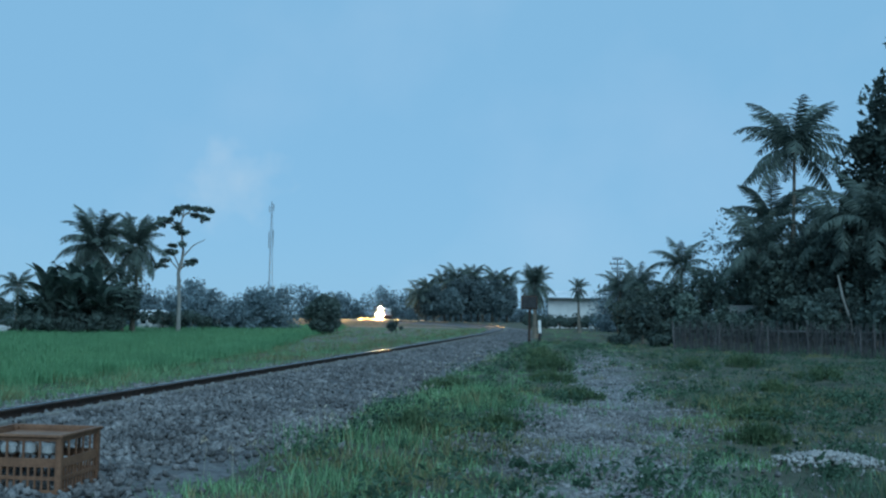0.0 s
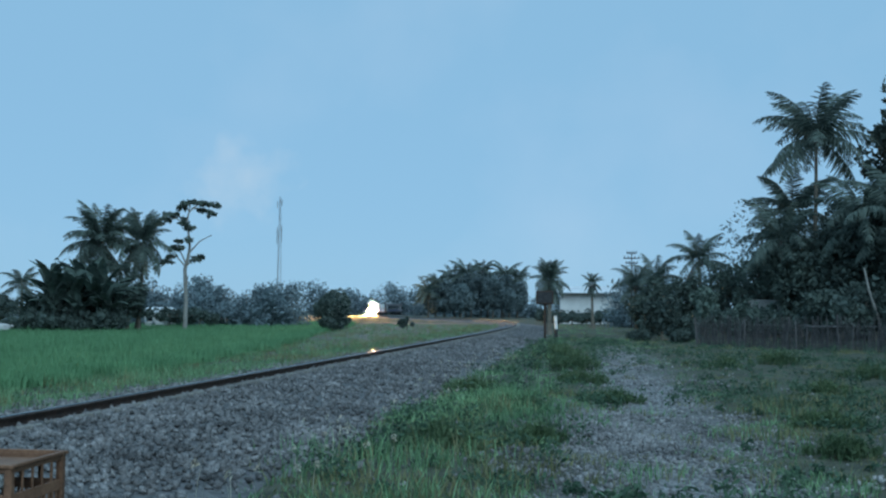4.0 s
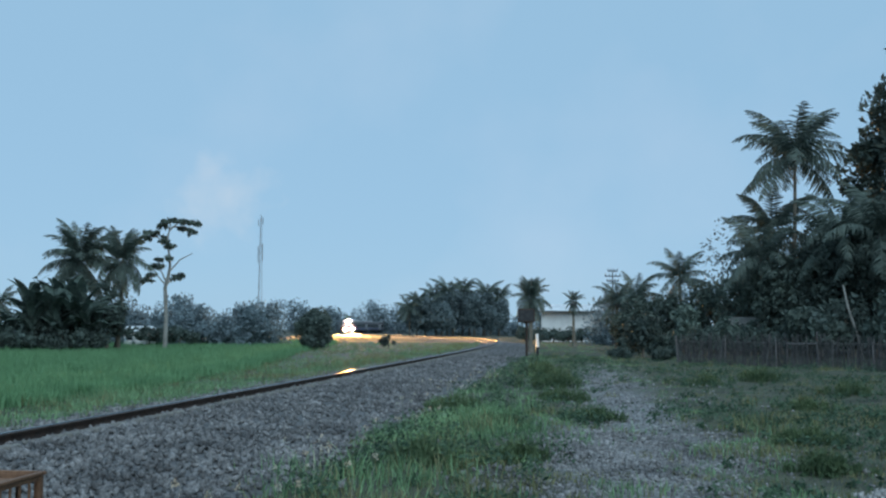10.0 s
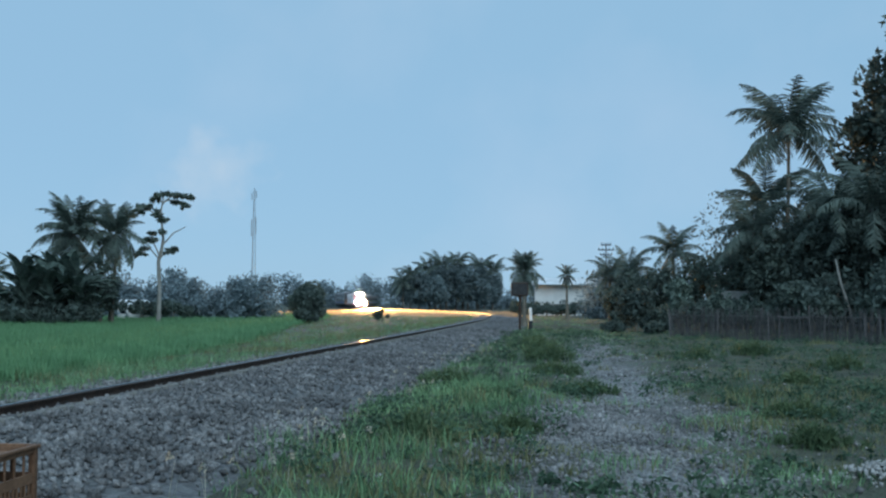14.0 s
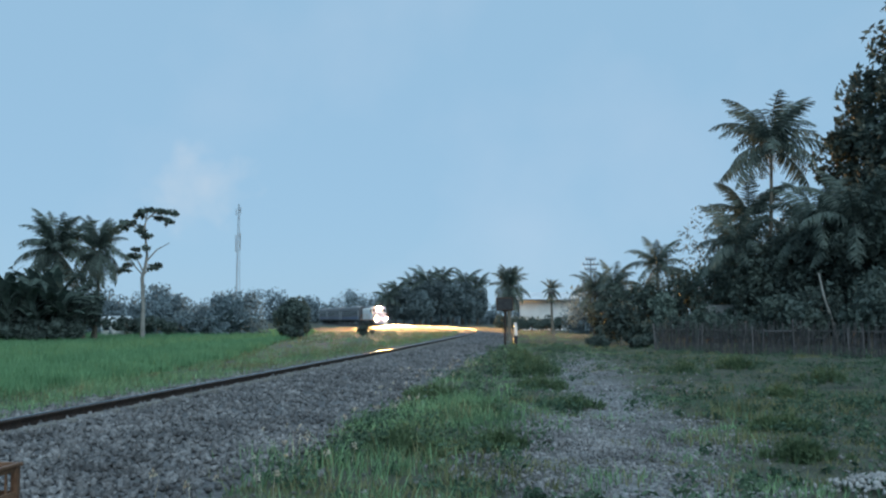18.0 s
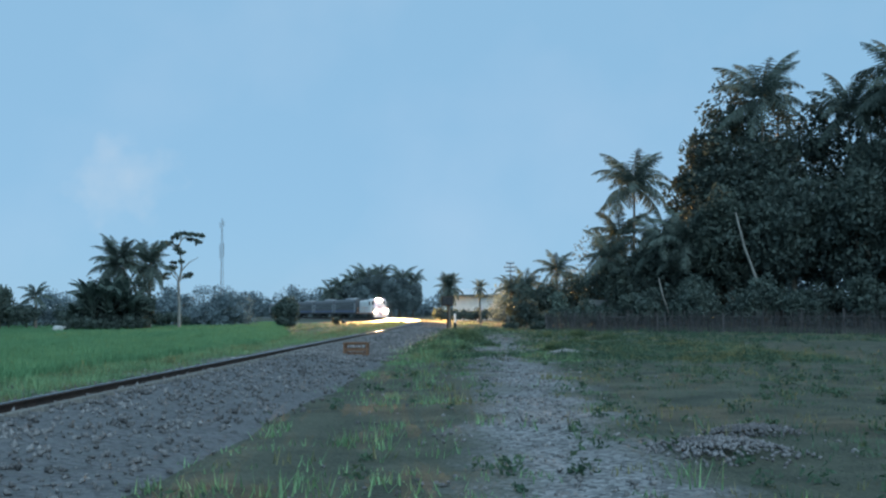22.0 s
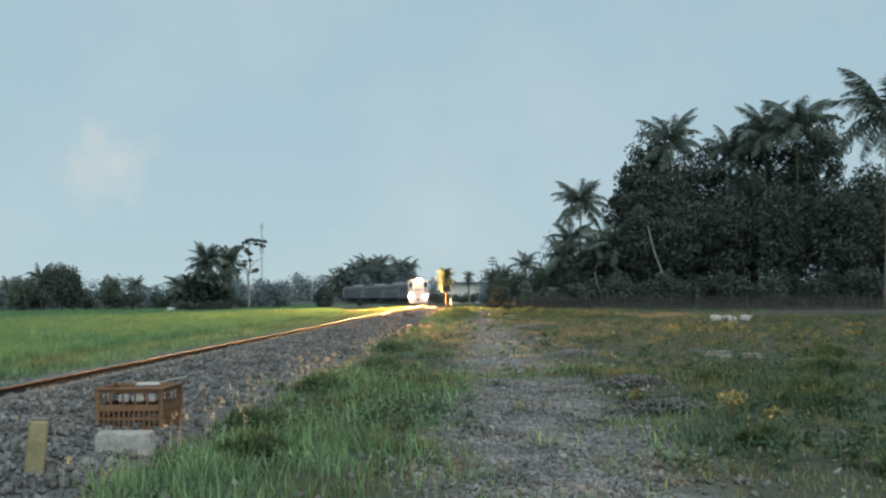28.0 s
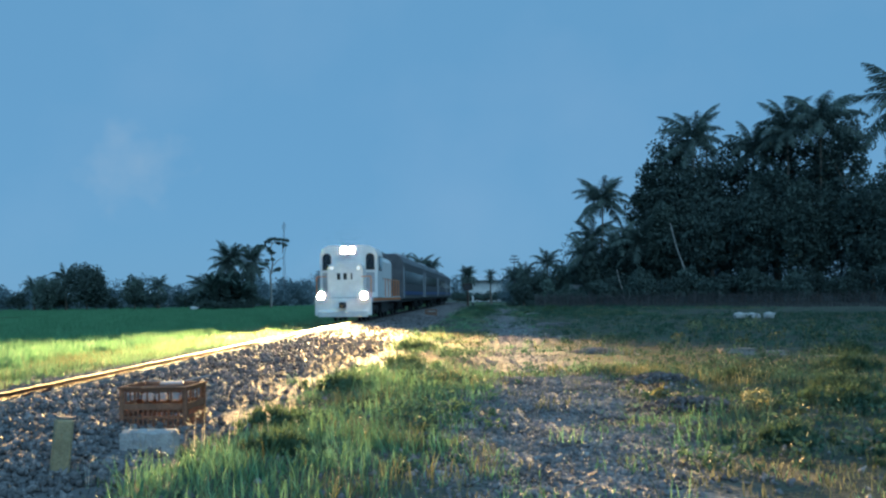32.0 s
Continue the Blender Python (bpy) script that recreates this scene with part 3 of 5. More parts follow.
def slender_tree(x, y, height):
    """The tall pale tree in the field, with few bent branches and leaf clumps at their ends."""
    p = thing("slender_tree", "tall slender pale-barked tree with sparse leaf clumps", "tree", pose(x, y, -0.05))
    h = height
    stem = [(0.0, 0, 0), (0.03, 0, 0.25 * h), (-0.1, 0, 0.47 * h), (0.12, 0, 0.56 * h), (0.2, 0.05, 0.64 * h), (0.06, 0.1, 0.75 * h), (-0.06, 0.05, 0.83 * h), (0.16, 0, 0.94 * h), (0.2, 0, 0.98 * h)]
    part("trunk", mesh_of("trunk", *tube(stem, [0.17, 0.14, 0.125, 0.11, 0.09, 0.075, 0.06, 0.045, 0.03], 8), PALE_BARK), PALE_BARK, p)
    s = h / 9.2
    ends = [((0.12, 0, 5.4), (0.9, 0.1, 6.3), (1.75, 0.2, 6.75)), ((-0.05, 0, 4.5), (0.35, 0, 4.9), (0.8, 0, 5.0)), ((-0.02, 0, 4.7), (-0.4, 0.1, 5.4), (-0.7, 0, 5.9)),
            ((0.0, 0, 7.4), (-0.8, 0, 7.9), (-2.0, 0.2, 7.8)), ((0.15, 0, 8.4), (0.9, 0, 9.0), (2.0, 0.1, 8.9)), ((-0.05, 0, 4.5), (-0.8, 0, 5.3), (-1.5, 0, 4.9)), ((0.15, 0, 8.3), (-0.1, 0, 8.8), (-0.6, 0, 8.8)), ((0.3, 0, 8.6), (1.2, 0.1, 8.6), (1.95, 0, 8.15))]
    clumps = [(-2.05, 7.6, 0.26), (-1.75, 7.95, 0.3), (-1.35, 8.2, 0.32), (-0.9, 8.2, 0.28), (-0.6, 8.75, 0.26), (-0.1, 8.95, 0.22), (0.3, 9.1, 0.26), (0.75, 9.05, 0.28), (1.2, 9.0, 0.26), (1.65, 8.95, 0.24), (2.05, 8.85, 0.22), (1.95, 8.2, 0.26), (1.6, 8.4, 0.2),
              (0.9, 8.5, 0.2), (-0.15, 7.55, 0.3), (0.15, 7.3, 0.26), (-0.35, 7.85, 0.2), (0.27, 6.4, 0.22), (-0.65, 5.95, 0.36), (-1.1, 5.8, 0.32), (-0.45, 6.3, 0.24), (-1.55, 4.95, 0.34), (-1.3, 5.3, 0.26), (0.83, 5.1, 0.32), (1.1, 5.25, 0.2)]
    for e in ends:
        part("branch", mesh_of("branch", *tube(np.array(e) * s, [0.065, 0.05, 0.022], 6), PALE_BARK), PALE_BARK, p)
    rng = random.Random(77)
    for i, (cx, cz, r) in enumerate(clumps):
        dy = 0.4 * math.sin(i * 2.1)
        c, q = [(cx * s, dy, cz * s)], [r * s * 0.6]
        for k in range(7):
            a, d = k * 0.9 + rng.random(), r * s * rng.uniform(0.5, 1.35)
            c.append((cx * s + d * math.cos(a), dy + d * math.sin(a), cz * s - 0.35 * d + rng.uniform(-0.1, 0.12)))
            q.append(r * s * rng.uniform(0.4, 0.7))
        part("leaf_clump", mesh_of("leaf_clump", *leaves(c, q, 13, 0.17, i, 0.6, 0.1), TREE_LEAF), TREE_LEAF, p)
    return p


# the group in the field
palm(-32.6, 68, 6.7, 2.5, 0.3, 1, 44, tilts=(66, 36, -4, -52))
palm(-29.9, 68.5, 6.6, 2.0, 0.3, 2, 42, tilts=(74, 48, -34, -66))
palm(-38.6, 78, 3.9, 2.1, 0.2, 3, 24, "low young palm at the field's edge")
slender_tree(-28.2, 72, 9.2)
for i, (x, y, h) in enumerate([(-34.6, 63, 2.6), (-33.6, 63.5, 4.3), (-33.0, 62.5, 3.0), (-32.0, 63.2, 3.9), (-31.4, 62.6, 2.7), (-30.4, 63, 3.7), (-29.6, 62.8, 2.9), (-29.2, 63.5, 2.4), (-34.4, 65, 3.4), (-32.2, 65, 4.6), (-30.9, 64.6, 4.2), (-34.9, 62.4, 1.8)]):
    banana(x, y, h, 20 + i)
for i, (x, y, h, w) in enumerate([(-33.9, 64.4, 1.9, 2.6), (-32.6, 63.4, 2.2, 2.2), (-31.0, 64.6, 2.4, 2.8), (-29.6, 63.8, 1.9, 2.0), (-34.2, 66.5, 3.6, 2.6), (-33.0, 67, 5.0, 2.6), (-32.5, 66.6, 5.9, 2.3), (-30.2, 67, 4.9, 2.2), (-29.4, 67, 3.4, 2.2), (-31.5, 67, 4.0, 2.6), (-36.6, 90, 1.9, 4.5), (-33.5, 89, 1.8, 4.0)]):
    bush(x, y, h, w, 40 + i, group="shrubs in the field")
for i in range(9):
    bush(-34.9 + 0.74 * i, 61.2 + 0.8 * (i % 3), 0.9 + 0.35 * (i % 2) + 0.2 * (i % 3), 1.6, 240 + i, DARK_LEAF, 0.15, 16, 50, group="shrubs in the field")
# round bush in the field
bush(-19.6, 80, 3.1, 3.0, 61, DARK_LEAF, 0.15, 70, 100, "round dense bush standing alone in the field", "shrubs in the field")
bush(-19.5, 79.2, 1.0, 2.6, 64, DARK_LEAF, 0.15, 24, 60, "low dense shrub under the round bush", "shrubs in the field")
bush(-20.3, 88, 1.2, 1.0, 62, DARK_LEAF, 0.14, 10, 50, "small round bush in the field", "shrubs in the field")
bush(-15.2, 88, 0.95, 2.0, 63, DARK_LEAF, 0.14, 10, 50, "small round bush in the field", "shrubs in the field")
# trees at the field's far left end
palm(-55.6, 73, 5.0, 2.0, 0.3, 5, 18)
tree(-52.3, 72, 6.1, 7.5, 70, DARK_LEAF, 0.2, 80, 90, 0.03)
tree(-57.8, 73, 4.6, 5.5, 71, TREE_LEAF, 0.2, 60, 70, 0.03)
tree(-48.0, 78, 4.8, 3.8, 72, TREE_LEAF, 0.2, 50, 60, 0.03)
palm(-46.0, 82, 4.0, 1.7, 0.2, 6, 16)
palm(-61.0, 76, 4.0, 1.8, 0.2, 7, 16)
for i in range(8):
    bush(-63 + 3.1 * i, 76 + 3 * (i % 2), 2.6, 3.8, 80 + i, group="shrubs in the field")
# behind the signal: small palm and the wood beyond the bend
palm(-2.95, 75, 4.25, 1.45, 0.15, 8, 40, "young palm with drooping old leaves beside the sign", (76, 40, -22, -64))
palm(-0.05, 110, 4.9, 1.1, 0.1, 9, 22, "small palm in front of a white shed", (74, 30, -30, -70))
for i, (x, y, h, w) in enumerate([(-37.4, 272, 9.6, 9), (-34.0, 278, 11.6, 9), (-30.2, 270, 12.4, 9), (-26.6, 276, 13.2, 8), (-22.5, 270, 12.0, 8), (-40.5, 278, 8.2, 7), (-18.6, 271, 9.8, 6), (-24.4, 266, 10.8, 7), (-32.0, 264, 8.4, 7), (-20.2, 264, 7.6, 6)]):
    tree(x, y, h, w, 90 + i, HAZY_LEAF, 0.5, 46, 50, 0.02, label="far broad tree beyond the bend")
for i, (x, y, h, r) in enumerate([(-39.6, 274, 10.2, 3.6), (-36.2, 281, 11.6, 4.4), (-28.4, 279, 13.4, 3.8), (-22.2, 276, 12.4, 4.4), (-18.6, 274, 11.6, 3.6), (-32.0, 275, 12.8, 4.6), (-41.4, 271, 8.2, 4.0)]):
    palm(x, y, h, r, 0.4, 100 + i, 20, tilts=(50, 26, -14, -50))
# along the fence
palm(7.7, 80, 6.2, 2.2, 0.3, 11, 18)
palm(4.6, 82, 4.6, 2.0, 0.3, 12, 16)
palm(3.3, 84, 4.4, 1.8, 0.3, 13, 16)
for i, (x, y, h, w) in enumerate([(3.8, 83, 3.6, 3.2), (4.6, 80, 4.0, 3.8), (6.8, 79, 4.6, 3.6), (9.2, 78, 5.6, 4.0), (11.4, 76, 6.4, 4.6)]):
    tree(x, y, h, w, 120 + i, TREE_LEAF, 0.18, 34, 60, 0.08)
for i, (x, y, h, w) in enumerate([(2.6, 60, 0.6, 1.8), (3.9, 62, 2.5, 2.7), (5.0, 59, 0.7, 1.8), (5.4, 66, 1.5, 2.6), (3.6, 68, 1.3, 2.2), (8.0, 66, 1.9, 3.0), (10.5, 64, 2.0, 3.2), (4.4, 55.5, 0.6, 1.3)]):
    bush(x, y, h, w, 130 + i)
# the dark grove
palm(14.4, 72, 14.2, 3.6, 0.8, 14, 26)
palm(13.2, 74, 9.4, 3.0, 0.5, 15, 20)
palm(12.0, 71, 7.2, 2.8, 0.4, 16, 20)
palm(16.2, 68, 8.6, 3.2, 0.8, 17, 22)
palm(25.3, 68, 21.6, 4.0, 1.0, 18, 24)
palm(31.6, 64, 19.4, 3.6, 1.0, 19, 22)
palm(34.6, 60, 21.2, 3.8, 1.0, 21, 24)
palm(37.8, 58, 22.0, 4.2, 0.9, 22, 24)
palm(41.0, 40, 20.6, 5.2, 0.6, 23, 24)
palm(18.0, 66, 8.5, 3.3, 1.0, 24, 22)
GROVE = [(13.4, 77, 8.0, 5), (16.6, 75, 9.8, 6), (20.4, 73, 19.6, 6.2), (23.2, 71, 24.2, 8), (27.0, 70, 23.5, 8), (30.6, 67, 22.5, 8), (34.2, 64, 23.2, 8), (37.8, 61, 23.8, 8), (41, 58, 23.5, 8), (44, 52, 17, 8), (15.2, 69, 7.5, 5), (18.2, 67, 9.5, 6), (21.5, 65, 13, 7), (26, 62, 14, 8), (30.5, 58, 14, 8), (35, 53, 14, 8), (40, 49, 13, 8), (21.8, 69, 18.4, 6.5), (13.0, 70, 6.5, 4.5), (24.5, 66, 18, 7.5), (33, 60, 18, 8)]
for i, (x, y, h, w) in enumerate(GROVE):
    tree(x, y, h, w, 150 + i, DARK_LEAF if i % 3 else TREE_LEAF, 0.27 if h > 10 else 0.17, 84, 92 if h > 10 else 130, 0.05, label="tall dense dark tree in the grove" if h > 10 else "low dense dark tree at the grove's edge", group="trees of the grove")
for i in range(16):
    bush(13.0 + 1.9 * i, 61.5 - 1.3 * i + 3 * (i % 2), 2.9 + 0.6 * (i % 3), 4.2, 190 + i, DARK_LEAF, 0.2, 30, 66)


def build_shade_grove():
    """Unseen trees added beside the path, past the fence, to shade the ground."""
    rng = np.random.default_rng(15)
    n = 260
    y = rng.uniform(-80, -2, n)
    c = np.stack([32.5 + rng.normal(0, 1.6, n), y, rng.uniform(0.3, 14, n)], -1)
    v, f = leaves(c, rng.uniform(1.6, 2.8, n), 110, 0.4, 16)
    tagged(new("grove", mesh_of("grove", v, f, DARK_LEAF)), "unseen dense trees added along the path to shade it", "trees", kind="stuff")


build_shade_grove()


def leaning_trunk(x, y, dx, h, thick=1.0):
    p = thing("leaning_trunk", "pale bare tree trunk leaning in the grove", "tree", pose(x, y, -0.05))
    part("trunk", mesh_of("trunk", *tube([(0, 0, 0), (dx * 0.3, 0, h * 0.35), (dx * 0.75, 0, h * 0.7), (dx, 0, h)], np.array([0.2, 0.17, 0.14, 0.11]) * thick, 8), PALE_BARK), PALE_BARK, p)


tree(7.2, 71, 3.5, 2.5, 301, SILVER_LEAF, 0.17, 30, 55, 0.05, label="grey-green leafy young tree behind the fence")
bush(9.4, 69, 2.6, 2.2, 302, SILVER_LEAF, 0.16, 18, 50, "grey-green shrub behind the fence")
bush(11.2, 70.6, 2.3, 1.9, 304, SILVER_LEAF, 0.16, 18, 50, "grey-green shrub behind the fence")
bush(10.4, 71.2, 2.0, 2.6, 303, DARK_LEAF, 0.16, 18, 50)
leaning_trunk(23.6, 60.5, -2.6, 9.5, 0.7)
leaning_trunk(15.9, 62, -1.0, 4.2, 0.5)


def build_far_woods():
    """The low woods that close the view all round."""
    rng = np.random.default_rng(5)
    pieces = []
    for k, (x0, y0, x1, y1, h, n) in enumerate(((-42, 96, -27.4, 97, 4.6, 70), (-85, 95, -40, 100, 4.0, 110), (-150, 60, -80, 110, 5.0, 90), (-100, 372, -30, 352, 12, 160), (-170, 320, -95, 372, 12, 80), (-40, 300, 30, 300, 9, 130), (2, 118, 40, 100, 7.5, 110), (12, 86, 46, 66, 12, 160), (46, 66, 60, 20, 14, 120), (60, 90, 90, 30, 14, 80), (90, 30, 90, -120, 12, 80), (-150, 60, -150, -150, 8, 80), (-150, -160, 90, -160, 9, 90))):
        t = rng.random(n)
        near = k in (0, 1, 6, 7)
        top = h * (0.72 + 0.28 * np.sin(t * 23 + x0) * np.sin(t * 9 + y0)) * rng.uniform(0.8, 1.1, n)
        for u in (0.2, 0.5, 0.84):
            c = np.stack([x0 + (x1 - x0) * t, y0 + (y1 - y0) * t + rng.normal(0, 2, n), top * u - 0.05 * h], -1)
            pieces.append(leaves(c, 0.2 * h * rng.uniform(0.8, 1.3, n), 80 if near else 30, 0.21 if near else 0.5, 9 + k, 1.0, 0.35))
    me = merged("far_woods", pieces, FAR_HAZE_LEAF)
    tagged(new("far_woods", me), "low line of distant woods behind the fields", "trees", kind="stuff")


build_far_woods()


# ---- blades: rice and grass ----
def mottle(x, y, size, seed=0):
    """Smooth uneven patches of about that size in metres, 0 to 1."""
    table = np.random.default_rng(900 + seed).random((64, 64))
    out, weight = 0.0, 0.0
    for k, w in ((1.0, 1.0), (2.1, 0.5), (4.3, 0.25)):
        u, v = np.asarray(x) * k / size + 17.3 * k, np.asarray(y) * k / size + 5.1 * k
        i, j = np.floor(u).astype(int), np.floor(v).astype(int)
        a, b = u - i, v - j
        a, b = a * a * (3 - 2 * a), b * b * (3 - 2 * b)
        t = lambda p, q: table[p % 64, q % 64]
        out = out + w * ((t(i, j) * (1 - a) + t(i + 1, j) * a) * (1 - b) + (t(i, j + 1) * (1 - a) + t(i + 1, j + 1) * a) * b)
        weight += w
    return np.clip((out / weight - 0.5) * 1.7 + 0.5, 0, 1)


def blades(points, heights, per, spread, width, seed, lean=0.35, bent=True):
    """Grass or rice blades: bent ones of three faces, or plain ones of one."""
    rng = np.random.default_rng(seed)
    q, h = np.repeat(points, per, 0), np.repeat(heights, per)
    n = len(q)
    q = q + np.stack([rng.normal(0, spread, n), rng.normal(0, spread, n), np.zeros(n)], -1)
    a = rng.uniform(0, 2 * np.pi, n)
    d = np.stack([np.cos(a), np.sin(a), 0 * a], -1)
    s = np.stack([-np.sin(a), np.cos(a), 0 * a], -1) * width
    h = h * rng.uniform(0.55, 1.15, n)
    ln = rng.uniform(0.1, 1, n) * lean
    up = np.stack([0 * h, 0 * h, h], -1)
    tip = q + up + d * (ln * h)[:, None]
    if not bent:
        return np.stack([q - s * 1.3, q + s * 1.3, tip], 1).reshape(-1, 3), np.arange(3 * n).reshape(-1, 3)
    mid = q + up * 0.6 + d * (ln * h * 0.4)[:, None]
    v = np.stack([q - s, q + s, mid + s * 0.8, mid - s * 0.8, tip], 1).reshape(-1, 3)
    b = np.arange(n)[:, None] * 5
    f = np.concatenate([b + (0, 1, 2), b + (0, 2, 3), b + (3, 2, 4)])
    return v, f


def path_open(x, y):
    """How bare the ground is on the trodden path, 0 to 1."""
    mid = 0.85 + 0.6 * (mottle(0 * x, y, 9.0, 1) - 0.5)
    return np.clip(1.3 - np.abs(x - mid) * 0.9 + 1.3 * (mottle(x, y, 2.2, 2) - 0.5) + 0.7 * (mottle(x, y, 0.7, 3) - 0.5) - 1.6 * np.clip((y - 36) / 20, 0, 1), 0, 1)


def build_grass():
    rng = np.random.default_rng(11)
    pts = []
    for y0, y1, n in ((3, 20, 11000), (20, 62, 9000), (-62, -44, 11000), (-44, 3, 8000), (62, 135, 3500)):
        x = rng.uniform(-3.9, 11 if y0 in (3, -62) else 24, n)
        y = rng.uniform(y0, y1, n)
        edge = np.clip((x - np.interp(y, LY, LX) - 3.4 + 1.6 * (mottle(x, y, 1.6, 4) - 0.5)) / 0.9, 0, 1)
        keep = rng.random(n) < edge * (1 - 0.93 * path_open(x, y)) * (0.2 + 0.9 * mottle(x, y, 1.8, 5))
        pts.append(np.stack([x, y], -1)[keep])
    y = np.concatenate([rng.uniform(-62, 25, 5200), rng.uniform(25, 128, 3600)])  # the verge behind the rails
    pts.append(np.stack([np.interp(y, LY, LX) - 1.25 - (rice_edge(y) - 1.1) * rng.random(len(y)) ** 1.2, y], -1))
    p = np.concatenate(pts)
    x, y = p[:, 0], p[:, 1]
    z = ground_height(x, y) - 0.02
    patch = mottle(x, y, 2.6, 6)
    strip = np.clip(1.2 - np.abs(x + 1.6) / 1.5, 0, 1)
    clump = np.clip(mottle(x, y, 1.1, 7) * 2.2 - 1.1, 0, 1)
    verge = (x < np.interp(y, LY, LX)) * (0.05 + 0.12 * mottle(x, y, 1.4, 13))
    h = 0.04 + verge + 0.08 * patch + 0.15 * strip * rng.random(len(p)) ** 1.5 + 0.26 * clump * rng.random(len(p))
    q = np.stack([x, y, z], -1)
    dry = rng.random(len(p)) < np.clip(1.5 * mottle(x, y, 1.5, 8) - 0.55 + 0.1 * np.clip(x + 1.5, -1, 2.5) + 0.35 * (x < np.interp(y, LY, LX)) * (y > 30), 0.05, 0.75)
    # grass towards the grove takes the darker weed green to stand for shade
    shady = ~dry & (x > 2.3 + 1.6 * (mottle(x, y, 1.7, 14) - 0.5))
    for sel, mat, name, label in ((~dry & ~shady, GRASS, "grass", "uneven green grass tufts beside the ballast"), (shady, WEED, "dark_grass", "grass on the grove's side of the path, coloured darker for shade"), (dry, DRY_GRASS, "dry_grass", "dry yellowish grass among the green tufts")):
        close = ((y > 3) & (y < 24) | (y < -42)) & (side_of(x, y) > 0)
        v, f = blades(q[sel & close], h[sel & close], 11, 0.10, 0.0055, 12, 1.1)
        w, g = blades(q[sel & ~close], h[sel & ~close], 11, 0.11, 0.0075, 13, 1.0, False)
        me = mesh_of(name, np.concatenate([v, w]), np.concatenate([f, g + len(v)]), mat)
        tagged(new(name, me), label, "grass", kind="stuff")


def build_rice():
    rng = np.random.default_rng(13)
    pts = []
    for y0, y1, n, o0, o1 in ((4, 30, 8000, -30, -4.2), (30, 70, 9000, -45, -4.3), (-62, -38, 7000, -26, -4.2), (-38, 4, 8000, -40, -4.3), (70, 130, 5000, -60, -4.4)):
        y = rng.uniform(y0, y1, n)
        o = o1 + (o0 - o1) * rng.random(n) ** 1.5
        o = o + 4.2 - rice_edge(y) + 0.5 * (mottle(0 * y, y, 1.6, 9) - 0.5)
        pts.append(np.stack([np.interp(y, LY, LX) + o, y, np.full(n, -0.05)], -1))
    q = np.concatenate(pts)
    h = (0.27 + 0.12 * mottle(q[:, 0], q[:, 1], 3.0, 10)) * rng.uniform(0.85, 1.1, len(q))
    v, f = blades(q, h, 11, 0.14, 0.014, 14, 0.6, False)
    tagged(new("rice", mesh_of("rice", v, f, RICE)), "dense bright green young rice", "rice", kind="stuff")


def build_weeds():
    """Low broad-leaved weeds in loose patches over the turf."""
    rng = np.random.default_rng(17)
    c, r = [], []
    for y0, y1, n, x1 in ((3.5, 20, 1700, 9), (20, 60, 2000, 22), (-62, -44, 1900, 10), (-44, 3, 2100, 24)):
        x, y = rng.uniform(-3.0, x1, n), rng.uniform(y0, y1, n)
        patch = 2.6 * mottle(x, y, 1.9, 11) - 1.3 + 0.35 * np.clip(x - 2, 0, 1)
        keep = rng.random(n) < np.clip(0.25 + 0.9 * patch, 0.03, 1) * (1 - 0.9 * path_open(x, y)) * np.clip((x + 2.9) / 0.8, 0, 1)
        x, y, patch = x[keep], y[keep], patch[keep]
        rad = rng.uniform(0.06, 0.16, len(x)) * (1 + 0.8 * np.clip(patch, 0, 1))
        c.append(np.stack([x, y, ground_height(x, y) + 0.35 * rad], -1))
        r.append(rad)
    for y0, y1, n, x0, x1 in ((9, 30, 26, -2.4, 0.2), (28, 60, 50, -3, 1.5), (9, 50, 60, 3, 14), (-57, -26, 80, 3.2, 15), (-30, 10, 50, 4, 20), (-56, -20, 16, -2.4, -0.6)):
        x, y = rng.uniform(x0, x1, n), rng.uniform(y0, y1, n)
        for k in range(3):
            rad = rng.uniform(0.12, 0.3, n)
            c.append(np.stack([x + rng.normal(0, 0.26, n), y + rng.normal(0, 0.26, n), ground_height(x, y) + 0.6 * rad], -1))
            r.append(rad)
    v, f = leaves(np.concatenate(c), np.concatenate(r), 34, 0.038, 18, 0.8, 0.1)
    tagged(new("weeds", mesh_of("weeds", v, f, WEED)), "low leafy green weeds in loose patches", "weeds", kind="stuff")


build_grass()
build_rice()
build_weeds()


def grass_tuft(x, y, h, w, seed):
    """A taller dark clump of grass and leafy stalks."""
    rng = np.random.default_rng(seed)
    n = 26
    q = np.stack([rng.normal(0, w * 0.32, n), rng.normal(0, w * 0.32, n), np.full(n, -0.03)], -1)
    hh = h * (1.1 - 0.9 * np.clip(np.hypot(q[:, 0], q[:, 1]) / w, 0, 0.8))
    v, f = blades(q, hh, 14, 0.04, 0.007, seed, 0.8)
    lv, lf = leaves(q + np.stack([0 * hh, 0 * hh, 0.45 * hh], -1), 0.4 * hh, 16, 0.045, seed, 0.9, 0.1)
    tri = np.concatenate([lf[:, (0, 1, 2)], lf[:, (0, 2, 3)]]) + len(v)
    z = float(ground_height(np.array(x), np.array(y)))
    return np.concatenate([v, lv]) + (x, y, z), np.concatenate([f, tri])


